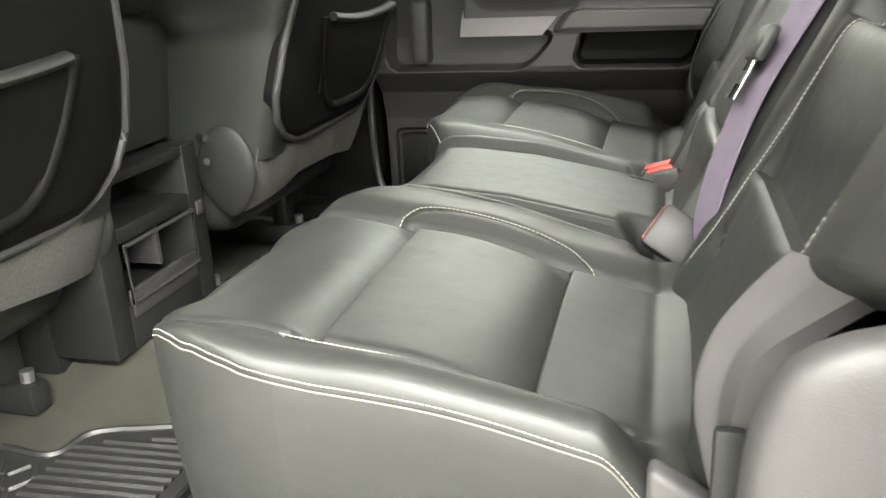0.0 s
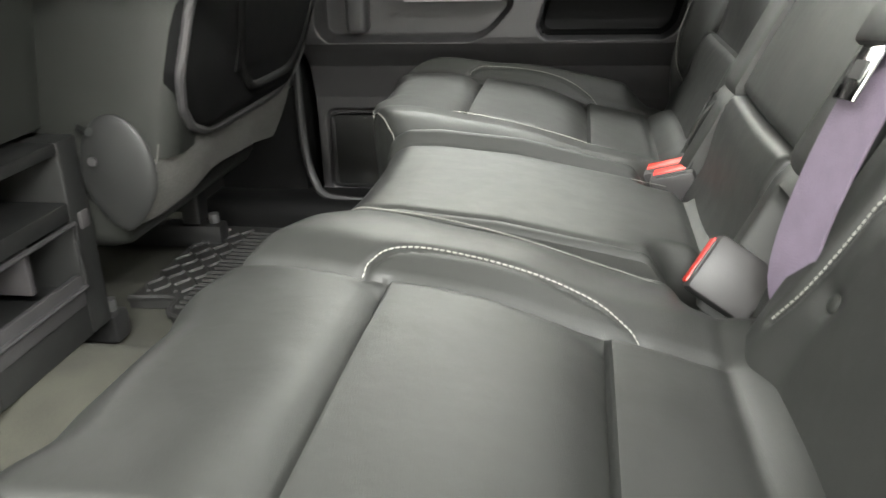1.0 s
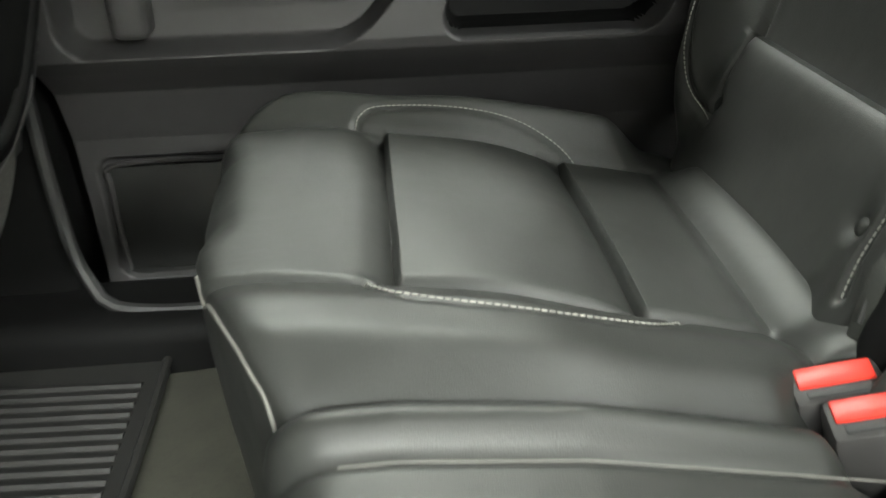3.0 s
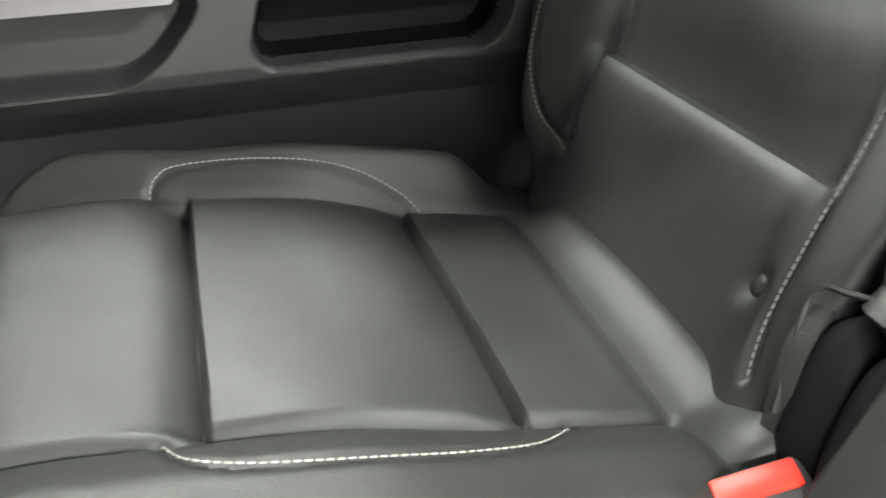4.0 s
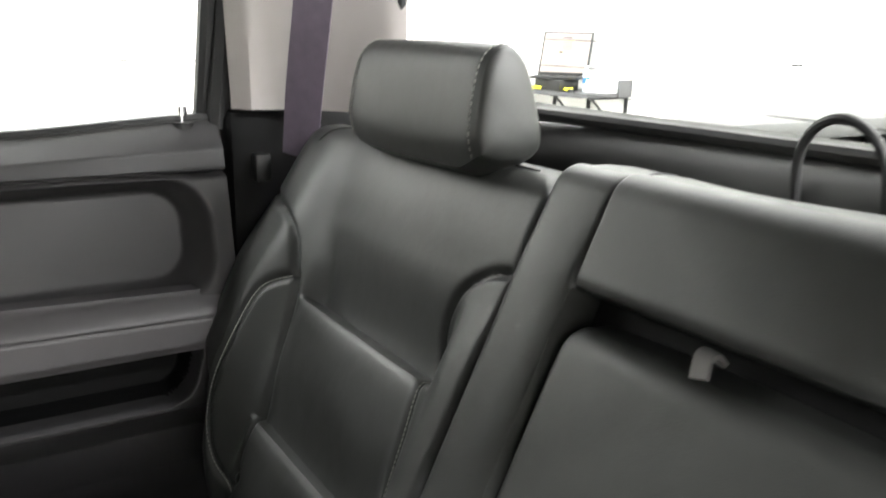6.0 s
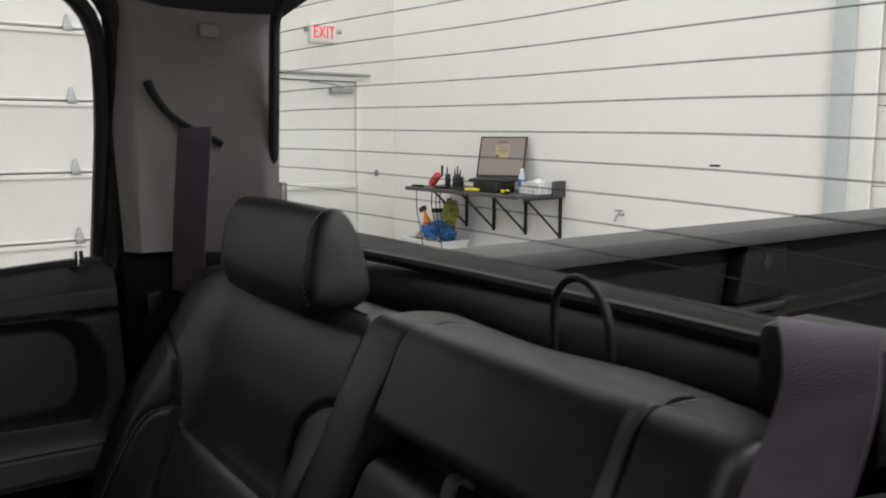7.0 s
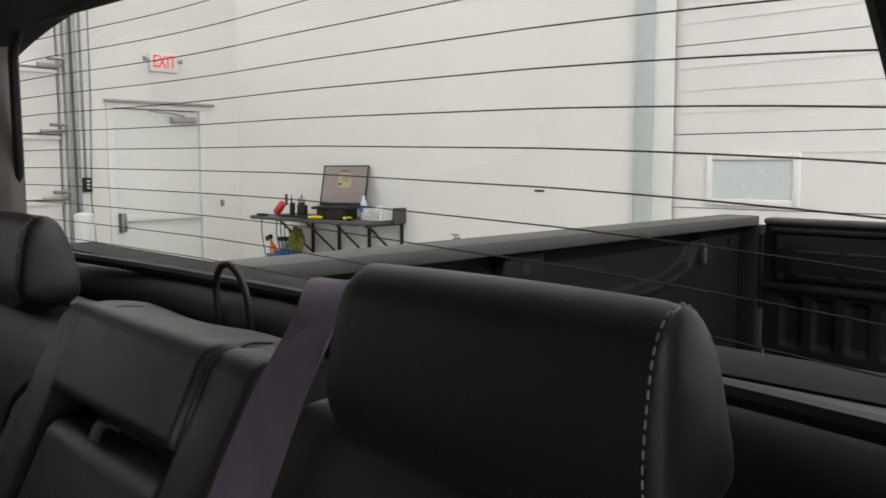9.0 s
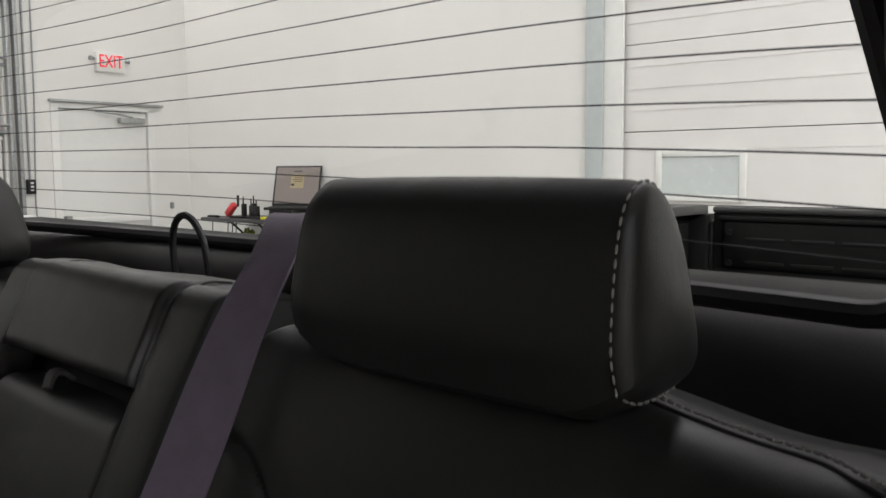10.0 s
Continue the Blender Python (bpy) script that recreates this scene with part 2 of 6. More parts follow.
def ribbon_bm(pts, sides, width, thick=0.0015, bm=None):
    """A strap along pts; sides gives its width direction at each point."""
    bm = bm or bmesh.new()
    rings = []
    pts = [Vector(p) for p in pts]
    for k, p in enumerate(pts):
        a, b = pts[max(0, k - 1)], pts[min(len(pts) - 1, k + 1)]
        d = (b - a).normalized()
        s = Vector(sides[k] if isinstance(sides, list) else sides)
        s = (s - s.dot(d) * d).normalized()
        n = d.cross(s) * thick / 2
        w = s * width / 2
        rings.append([bm.verts.new(q) for q in (p - w - n, p - w * 0.5 - 1.3 * n, p + w * 0.5 - 1.3 * n, p + w - n, p + w + n, p + w * 0.5 + 1.3 * n, p - w * 0.5 + 1.3 * n, p - w + n)])
    for A, B in zip(rings, rings[1:]):
        for q in range(8):
            bm.faces.new((A[q], A[(q + 1) % 8], B[(q + 1) % 8], B[q]))
    bm.faces.new(rings[0])
    bm.faces.new(rings[-1])
    return bm


def smooth_path(pts, n):
    """Catmull-Rom through pts, n points in all, evenly along."""
    P = np.array(pts, float)
    ext = np.vstack([2 * P[0] - P[1], P, 2 * P[-1] - P[-2]])
    out = []
    for i in range(len(P) - 1):
        a, b, c, d = ext[i:i + 4]
        for t in np.linspace(0, 1, 24, endpoint=False):
            out.append(0.5 * (2 * b + (c - a) * t + (2 * a - 5 * b + 4 * c - d) * t**2 + (3 * b - a - 3 * c + d) * t**3))
    out.append(P[-1])
    out = np.array(out)
    L = np.r_[0, np.cumsum(np.linalg.norm(np.diff(out, axis=0), axis=1))]
    s = np.linspace(0, L[-1], n)
    return np.stack([np.interp(s, L, out[:, k]) for k in range(out.shape[1])], 1)


def stitches_bm(path, length=0.0042, gap=0.0012, r=0.0008, bm=None):
    """Single stitches along a dense path."""
    bm = bm or bmesh.new()
    L = np.r_[0, np.cumsum(np.linalg.norm(np.diff(path, axis=0), axis=1))]
    s = 0.0
    while s + length < L[-1]:
        q = [Vector([np.interp(v, L, path[:, k]) for k in range(3)]) for v in (s, s + length * 0.5, s + length)]
        tube_bm(q, [r * 0.6, r, r * 0.6], 5, bm=bm)
        s += length + gap
    return bm


def sm(a, b, x):
    t = np.clip((x - a) / (b - a), 0, 1)
    return t * t * (3 - 2 * t)


def rounded(d, r):
    """How far a rounded rim of radius r has dropped at the distance d from the edge."""
    q = np.clip(r - d, 0, r)
    return r - np.sqrt(np.maximum(r * r - q * q, 0))


def near_line(X, Y, poly):
    """The distance of the points (X, Y) from a polyline."""
    best = np.full(np.shape(X), 9.0)
    for (ax, ay), (bx, by) in zip(poly, poly[1:]):
        dx, dy = bx - ax, by - ay
        t = np.clip(((X - ax) * dx + (Y - ay) * dy) / (dx * dx + dy * dy), 0, 1)
        best = np.minimum(best, np.hypot(X - ax - t * dx, Y - ay - t * dy))
    return best


def dense(poly, n=14):
    return [tuple(p) for p in smooth_path(poly, n)]

# ---- shop building ----
WALL_A, WALL_B, WALL_C, WALL_D = 7.47, 4.9, -10.5, -16.0   # y of the door wall, x behind the truck, y and x of the far sides


def shop():
    solo("ground", box_bm(WALL_D - 0.2, WALL_B + 0.2, WALL_C - 0.2, WALL_A + 0.2, -0.12, 0), CONCRETE, "sealed grey concrete workshop floor", "floor", kind="structure")
    solo("ceiling", box_bm(WALL_D - 0.2, WALL_B + 0.2, WALL_C - 0.2, WALL_A + 0.2, CEILING_Z, CEILING_Z + 0.1), SHOP_CEILING, "plain white workshop ceiling", "ceiling", kind="structure")
    # wall with the exit door and a sectional door: openings go through
    bm = bmesh.new()
    dx0, dx1, dz = 3.40, 4.42, 2.15
    gx0, gx1, gz = -0.9, 2.92, 3.66
    for x0, x1, z0, z1 in ((WALL_D, gx0, 0, CEILING_Z), (gx0, gx1, gz, CEILING_Z), (gx1, dx0, 0, CEILING_Z), (dx0, dx1, dz, CEILING_Z), (dx1, WALL_B, 0, CEILING_Z)):
        box_bm(x0, x1, WALL_A, WALL_A + 0.15, z0, z1, bm=bm)
    solo("wall_north", bm, WALL, "smooth white painted workshop wall", "wall", kind="structure", smooth=False)
    # wall behind the truck with a wide sectional door
    bm = bmesh.new()
    oy0, oy1, oz = -1.9, 2.14, 3.9
    for y0, y1, z0, z1 in ((oy1, WALL_A + 0.15, 0, CEILING_Z), (oy0, oy1, oz, CEILING_Z), (WALL_C, oy0, 0, CEILING_Z)):
        box_bm(WALL_B, WALL_B + 0.15, y0, y1, z0, z1, bm=bm)
    solo("wall_east", bm, WALL, "smooth white painted workshop wall", "wall", kind="structure", smooth=False)
    solo("wall_south", box_bm(WALL_D, WALL_B, WALL_C - 0.15, WALL_C, 0, CEILING_Z), WALL, "plain white workshop wall", "wall", kind="structure")
    solo("wall_west", box_bm(WALL_D - 0.15, WALL_D, WALL_C, WALL_A, 0, CEILING_Z), WALL, "plain white workshop wall", "wall", kind="structure")
    solo("trim", box_bm(WALL_B - 0.045, WALL_B - 0.002, 2.2605, 2.40, 0, CEILING_Z, 0.002), COLUMN, "pale blue-grey steel door jamb on white wall", "trim", kind="structure")
    solo("trim", box_bm(WALL_B - 0.03, WALL_B - 0.002, 2.11, 2.26, 0, oz, 0.002), WALL_TRIM, "white painted door stop beside overhead door", "trim", kind="structure")

    # exit door leaf, frame, closer, crash bar
    door = thing("door_1", (3.9, WALL_A, 0), "white painted steel exit door with crash bar", "door", kind="structure")
    part("door_leaf", box_bm(dx0 + 0.03, dx1 - 0.03, WALL_A + 0.02, WALL_A + 0.065, 0.005, dz - 0.03, 0.003), WALL_TRIM, door)
    bm = box_bm(dx0 - 0.05, dx0 + 0.025, WALL_A - 0.02, WALL_A + 0.1, 0, dz, 0.003)
    box_bm(dx1 - 0.025, dx1 + 0.05, WALL_A - 0.02, WALL_A + 0.1, 0, dz, 0.003, bm=bm)
    box_bm(dx0 - 0.05, dx1 + 0.05, WALL_A - 0.02, WALL_A + 0.1, dz - 0.02, dz + 0.03, 0.003, bm=bm)
    part("door_frame", bm, WALL_TRIM, door)
    part("drip_cap", box_bm(dx0 - 0.07, dx1 + 0.14, WALL_A - 0.06, WALL_A - 0.005, dz + 0.035, dz + 0.06, 0.003), GREY_METAL, door, "grey metal cap over the frame")
    bar = part("crash_bar", box_bm(dx0 + 0.06, dx1 - 0.06, WALL_A - 0.05, WALL_A - 0.02, 0.975, 1.04, 0.012), WALL_TRIM, door, "white crash bar")
    part("latch_case", box_bm(dx0 + 0.045, dx0 + 0.1, WALL_A - 0.06, WALL_A + 0.018, 0.87, 1.06, 0.006), STEEL, bar)
    part("bar_mount", box_bm(dx1 - 0.1, dx1 - 0.062, WALL_A - 0.04, WALL_A + 0.018, 0.98, 1.035, 0.004), STEEL, bar)
    closer = part("door_closer", box_bm(dx1 - 0.36, dx1 - 0.08, WALL_A - 0.055, WALL_A + 0.018, 2.0, 2.06, 0.008), GREY_METAL, door, "grey hydraulic door closer")
    bm = tube_bm([(dx1 - 0.22, WALL_A - 0.045, 2.065), (dx1 - 0.42, WALL_A - 0.09, 2.09), (dx1 - 0.62, WALL_A - 0.03, 2.11)], 0.010, 6)
    part("closer_arm", bm, GREY_METAL, closer)
    # exit sign
    sign = thing("exit_sign", (3.97, WALL_A, 2.51), "white exit sign with red letters and two small lamps", "sign")
    part("sign_case", box_bm(3.82, 4.13, WALL_A - 0.06, WALL_A - 0.002, 2.515, 2.715, 0.01), SIGN_WHITE, sign)
    cu = bpy.data.curves.new("letters", "FONT")
    cu.body, cu.size, cu.align_x, cu.align_y, cu.extrude = "EXIT", 0.165, "CENTER", "CENTER", 0.003
    tmp = bpy.data.objects.new("letters", cu)
    scene.collection.objects.link(tmp)
    dg = bpy.context.evaluated_depsgraph_get()
    me = bpy.data.meshes.new_from_object(tmp.evaluated_get(dg))
    bpy.data.objects.remove(tmp)
    bm = bmesh.new()
    bm.from_mesh(me)
    bm.transform(Matrix.Translation((3.975, WALL_A - 0.0645, 2.615)) @ Matrix.Rotation(radians(90), 4, "X") @ Matrix.Diagonal((0.78, 1.1, 1, 1)))
    part("letters", bm, EXIT_RED, sign, "red capital letters", smooth=False)
    for sx in (-1, 1):
        lamp = part("side_lamp", tube_bm([(3.975 + sx * 0.158, WALL_A - 0.03, 2.64), (3.975 + sx * 0.215, WALL_A - 0.045, 2.64)], [0.012, 0.026], 10), GREY_METAL, sign)
    # sectional door beside the exit door
    gar = thing("sectional_door", (1.0, WALL_A, 0), "white steel sectional door with ribs and hinges", "garage door", kind="structure")
    zs = [0.02, 0.60, 1.215, 1.845, 2.47, 3.08, gz]
    for z0, z1 in zip(zs, zs[1:]):
        pan = part("panel", box_bm(gx0 + 0.02, gx1 - 0.02, WALL_A + 0.045, WALL_A + 0.09, z0 + 0.004, z1 - 0.004, 0.004), PANEL, gar, smooth=False)
        part("rib", box_bm(gx0 + 0.02, gx1 - 0.02, WALL_A + 0.012, WALL_A + 0.044, z1 - 0.045, z1 - 0.012, 0.004), PANEL, pan, smooth=False)
        part("rib", box_bm(gx0 + 0.02, gx1 - 0.02, WALL_A + 0.022, WALL_A + 0.044, z0 + 0.012, z0 + 0.03, 0.004), PANEL, pan, smooth=False)
        for hx in (0.45, 1.45, 2.35):
            bm = box_bm(hx - 0.04, hx + 0.04, WALL_A - 0.002, WALL_A + 0.011, z1 - 0.02, z1 + 0.03, 0.004)
            placed(bm, Matrix.Identity(4))
            cone = bmesh.new()
            bmesh.ops.create_cone(cone, cap_ends=True, segments=6, radius1=0.045, radius2=0.012, depth=0.1)
            placed(cone, Matrix.Translation((hx, WALL_A + 0.02, z1 + 0.075)) @ Matrix.Diagonal((1, 0.35, 1, 1)))
            part("hinge", merge(bm, cone), GREY_METAL, pan)
    track = thing("door_track", (2.98, WALL_A, 0), "galvanised door track with roller brackets", "door track", kind="structure")
    for tx in (2.955, 3.03):
        part("rail", box_bm(tx - 0.018, tx + 0.018, WALL_A - 0.075, WALL_A - 0.004, 0, 3.9, 0.004), GREY_METAL, track)
    for tz in (0.6, 1.24, 1.88, 2.5, 3.1):
        part("bracket", box_bm(2.70, 2.945, WALL_A - 0.04, WALL_A - 0.012, tz - 0.02, tz + 0.012, 0.003), GREY_METAL, track)
        part("roller", tube_bm([(2.78, WALL_A - 0.06, tz + 0.055), (2.94, WALL_A - 0.06, tz + 0.055)], 0.016, 8), STEEL, track)
    # conduit, switch box and small fittings
    cond = thing("conduit", (3.16, WALL_A, 0), "thin grey conduits with a switch box", "conduit")
    part("pipe", tube_bm([(3.12, WALL_A - 0.012, 1.43), (3.12, WALL_A - 0.012, CEILING_Z - 0.01)], 0.011, 8), GREY_METAL, cond)
    part("pipe", tube_bm([(3.215, WALL_A - 0.012, 0.4), (3.16, WALL_A - 0.02, 1.2), (3.20, WALL_A - 0.012, 2.2), (3.215, WALL_A - 0.012, CEILING_Z - 0.01)], 0.007, 8), GREY_METAL, cond)
    sw = part("switch_box", box_bm(3.08, 3.16, WALL_A - 0.05, WALL_A - 0.004, 1.29, 1.43, 0.005), PLASTIC, cond, "dark switch box")
    for bz in (1.33, 1.36, 1.395):
        part("button", box_bm(3.105, 3.135, WALL_A - 0.057, WALL_A - 0.051, bz - 0.009, bz + 0.009, 0.002), WHITE_PLASTIC, sw)
    solo("wall_hook", box_bm(4.63, 4.655, WALL_A - 0.05, WALL_A - 0.002, 1.09, 1.16, 0.004), GREY_METAL, "small grey hook on the white wall", "hook")
    solo("wall_slot", box_bm(WALL_B - 0.008, WALL_B - 0.001, 3.22, 3.31, 1.327, 1.342, 0.002), BLACK_METAL, "small dark slot plate on white wall", "plate")
    bin_ = thing("wall_bin", (3.0, WALL_A - 0.1, 0.0), "white round bin beside the exit door", "bin")
    part("body", tube_bm([(3.0, WALL_A - 0.19, h) for h in (0.0, 0.02, 0.5, 1.0, 1.04)], [0.075, 0.085, 0.09, 0.094, 0.094], 18), WHITE_PLASTIC, bin_)
    part("lid", tube_bm([(3.0, WALL_A - 0.19, 1.0405), (3.0, WALL_A - 0.19, 1.075), (3.0, WALL_A - 0.19, 1.095)], [0.098, 0.094, 0.05], 18), WHITE_PLASTIC, bin_)
    tap = thing("hose_tap", (WALL_B, 4.1, 0.9), "brass and steel hose tap on the wall", "tap")
    part("spout", tube_bm([(WALL_B - 0.003, 4.12, 0.90), (WALL_B - 0.08, 4.12, 0.90), (WALL_B - 0.11, 4.12, 0.85)], 0.012, 8), STEEL, tap)
    part("handle", tube_bm([(WALL_B - 0.06, 4.08, 0.935), (WALL_B - 0.06, 4.16, 0.935)], 0.008, 8), STEEL, tap)
    part("stem", tube_bm([(WALL_B - 0.06, 4.12, 0.905), (WALL_B - 0.06, 4.12, 0.935)], 0.007, 8), STEEL, tap)
    # overhead door behind the truck, with a window
    oh = thing("overhead_door", (WALL_B, 0.1, 0), "white ribbed overhead door with a small window", "garage door", kind="structure")
    zs = [0.02, 0.63, 1.24, 1.75, 2.36, 2.97, oz]
    for k, (z0, z1) in enumerate(zip(zs, zs[1:])):
        bm = bmesh.new()
        if k == 2:
            for y0, y1, a, b in ((oy0 + 0.02, 1.27, z0, z1), (1.83, oy1 - 0.02, z0, z1), (1.27, 1.83, z0, 1.30), (1.27, 1.83, 1.58, z1)):
                box_bm(WALL_B + 0.02, WALL_B + 0.065, y0, y1, a + 0.003, b - 0.003, bm=bm)
        else:
            box_bm(WALL_B + 0.02, WALL_B + 0.065, oy0 + 0.02, oy1 - 0.02, z0 + 0.003, z1 - 0.003, 0.003, bm=bm)
        for q in range(1, 4):
            zz = z0 + (z1 - z0) * q / 4
            if k != 2 or zz > 1.62:
                box_bm(WALL_B + 0.016, WALL_B + 0.0205, oy0 + 0.02, oy1 - 0.02, zz - 0.006, zz + 0.006, bm=bm)
        part("panel", bm, PANEL, oh, smooth=False)
    win = thing("window_1", (WALL_B, 1.55, 1.3), "small frosted window in white overhead door", "window", kind="structure")
    bm = bmesh.new()
    for y0, y1, z0, z1 in ((1.235, 1.28, 1.265, 1.615), (1.82, 1.865, 1.265, 1.615), (1.28, 1.82, 1.265, 1.31), (1.28, 1.82, 1.57, 1.615)):
        box_bm(WALL_B - 0.002, WALL_B + 0.03, y0, y1, z0, z1, 0.008, bm=bm)
    part("window_frame", bm, WALL_TRIM, win)
    part("pane", box_bm(WALL_B + 0.012, WALL_B + 0.02, 1.281, 1.819, 1.311, 1.569), FROST, win, "grey frosted pane")


def ceiling_lamps():
    first = None
    for x, y, length, wide, share in LAMPS:
        lamp = thing("ceiling_light", (x, y, CEILING_Z - 0.3), "white hanging strip light with bright diffuser", "light", group="strip lights on the ceiling")
        part("housing", box_bm(x - length / 2, x + length / 2, y - wide / 2 - 0.03, y + wide / 2 + 0.03, CEILING_Z - 0.26, CEILING_Z - 0.2, 0.01), WALL_TRIM, lamp)
        part("diffuser", box_bm(x - length / 2 + 0.02, x + length / 2 - 0.02, y - wide / 2, y + wide / 2, CEILING_Z - 0.285, CEILING_Z - 0.262, 0.004), LAMP_GLOW, lamp)
        for sx in (-0.35, 0.35):
            part("hanger", tube_bm([(x + sx * length, y, CEILING_Z - 0.201), (x + sx * length, y, CEILING_Z)], 0.006, 6), STEEL, lamp)
        li = bpy.data.lights.new("strip", "AREA")
        li.shape, li.size, li.size_y = "RECTANGLE", length, wide
        li.energy, li.color = LAMP_POWER * share * length / 2.4, (1.0, 0.975, 0.94)
        ob = new("strip_lamp", li)
        ob.matrix_world = Matrix.Translation((x, y, CEILING_Z - 0.30))


def work_shelf():
    x0, x1, y0, y1, z = 4.32, WALL_B - 0.003, 4.80, 6.45, 1.04
    sh = thing("wall_shelf", (4.6, 5.6, 0.6), "grey wall-mounted work shelf on black steel brackets", "shelf")
    part("board", box_bm(x0, x1, y0, y1, z - 0.035, z, 0.006), SHELF_TOP, sh)
    part("end_board", box_bm(x1 - 0.16, x1, y0 - 0.02, y0 - 0.001, z - 0.035, z + 0.11, 0.004), SHELF_TOP, sh)
    for y in (4.83, 5.28, 5.73, 6.15):
        br = part("bracket", box_bm(x1 - 0.025, x1, y - 0.012, y + 0.012, z - 0.42, z - 0.036, 0.002), BLACK_METAL, sh)
        part("brace", tube_bm([(x1 - 0.012, y, z - 0.40), (x0 + 0.14, y, z - 0.04)], 0.011, 6), BLACK_METAL, br)
        part("arm", box_bm(x0 + 0.1, x1 - 0.026, y - 0.01, y + 0.01, z - 0.052, z - 0.036, 0.002), BLACK_METAL, br)
    # laptop
    lx, ly = 4.53, 5.32
    lap = thing("laptop", (lx, ly, z), "open black laptop with lit screen", "laptop")
    solo("laptop_stand", box_bm(lx - 0.13, lx + 0.10, ly - 0.16, ly + 0.16, z + 0.001, z + 0.095, 0.006), BLACK_METAL, "low black stand under the laptop", "stand")
    turn = Matrix.Translation((lx, ly, z + 0.096)) @ Matrix.Rotation(radians(30), 4, "Z")
    part("base", placed(box_bm(-0.15, 0.12, -0.21, 0.21, 0.001, 0.026, 0.006), turn), BLACK_METAL, lap)
    part("keyboard", placed(box_bm(-0.11, 0.06, -0.18, 0.18, 0.026, 0.031, 0.002), turn), PLASTIC, lap)
    tilt = turn @ Matrix.Translation((0.12, 0, 0.03)) @ Matrix.Rotation(radians(21), 4, "Y") @ Matrix.Diagonal((1, 0.86, 0.88, 1))
    lid = part("lid", placed(box_bm(0, 0.014, -0.27, 0.27, 0, 0.46, 0.006), tilt), BLACK_METAL, lap)
    part("screen", placed(box_bm(-0.003, 0.0, -0.247, 0.247, 0.026, 0.438), tilt), SCREEN, lid, "pale lit screen", smooth=False)
    part("window", placed(box_bm(-0.005, -0.0032, -0.075, 0.075, 0.20, 0.36), tilt), SCREEN_YELLOW, lid, "yellow panel on the screen", smooth=False)
    bm = placed(box_bm(-0.0052, -0.0034, -0.05, 0.05, 0.385, 0.40), tilt)
    for q in range(4):
        merge(bm, placed(box_bm(-0.0068, -0.0052, -0.06, 0.055 - 0.02 * (q % 2), 0.335 - q * 0.022, 0.342 - q * 0.022), tilt))
    merge(bm, placed(box_bm(-0.0068, -0.0052, 0.03, 0.07, 0.225, 0.25), tilt))
    part("writing", bm, SCREEN_DARK, lid, "dark bars of small writing", smooth=False)
    # things on the shelf
    red = thing("barcode_scanner", (4.45, 6.18, z), "red hand scanner lying on the shelf", "scanner")
    part("body", placed(box_bm(-0.03, 0.03, -0.032, 0.032, 0, 0.16, 0.014), Matrix.Translation((4.45, 6.18, z + 0.026)) @ Matrix.Rotation(radians(48), 4, "X")), RED_CASE, red)
    part("aerial", tube_bm([(4.46, 6.02, z + 0.11), (4.46, 6.02, z + 0.22)], 0.012, 8), BLACK_METAL, red)
    for k, (yy, hh) in enumerate(((5.98, 0.21), (5.86, 0.19), (5.82, 0.22), (5.78, 0.18))):
        rad = thing("radio", (4.5, yy, z), "black hand radio standing on the shelf", "radio", group="radios on the shelf")
        part("body", box_bm(4.48, 4.52, yy - 0.022, yy + 0.022, z, z + hh * 0.65, 0.005), BLACK_METAL, rad)
        part("aerial", tube_bm([(4.5, yy + 0.01, z + hh * 0.65), (4.5, yy + 0.01, z + hh)], [0.008, 0.005], 8), BLACK_METAL, rad)
    for k, (xx, yy, a) in enumerate(((4.40, 5.38, 20), (4.42, 5.05, -35))):
        pl = thing("pliers", (xx, yy, z), "yellow-handled tool lying on the shelf", "tool", group="tools on the shelf")
        m = Matrix.Translation((xx, yy, z + 0.016)) @ Matrix.Rotation(radians(a), 4, "Z")
        part("handle", placed(tube_bm(smooth_path([(0, 0, 0), (0.03, 0.07, 0.004), (0.01, 0.15, 0)], 9), 0.014, 6), m), YELLOW, pl)
        part("handle", placed(tube_bm(smooth_path([(0, 0, 0), (-0.03, 0.07, 0.004), (-0.01, 0.15, 0)], 9), 0.014, 6), m), YELLOW, pl)
        part("jaw", placed(box_bm(-0.02, 0.02, -0.09, 0.0, -0.012, 0.012, 0.005), m), BLACK_METAL, pl)
    for xx, yy, w, l in ((4.42, 5.75, 0.09, 0.14), (4.40, 5.95, 0.05, 0.20), (4.37, 5.6, 0.06, 0.12), (4.37, 6.3, 0.05, 0.14)):
        it = box_bm(xx - w / 2, xx + w / 2, yy - l / 2, yy + l / 2, z + 0.001, z + 0.022, 0.005)
        solo("tool_case", it, PLASTIC, "flat black tool lying on the shelf", "tool", group="tools on the shelf")
    bot = thing("water_bottle", (4.62, 5.06, z), "clear water bottle with blue label", "bottle")
    part("body", tube_bm([(4.62, 5.06, z + h) for h in (0, 0.01, 0.06, 0.12, 0.16, 0.185, 0.20)], [0.028, 0.032, 0.032, 0.032, 0.03, 0.015, 0.013], 12), CLEAR_BLUE, bot)
    part("cap", tube_bm([(4.62, 5.06, z + 0.2005), (4.62, 5.06, z + 0.218)], 0.015, 10), WHITE_PLASTIC, bot)
    part("label", tube_bm([(4.62, 5.06, z + 0.07), (4.62, 5.06, z + 0.12)], 0.0335, 12), BLUE, bot, "blue paper label")
    bas = thing("basket", (4.72, 4.93, z), "white perforated plastic basket", "basket")
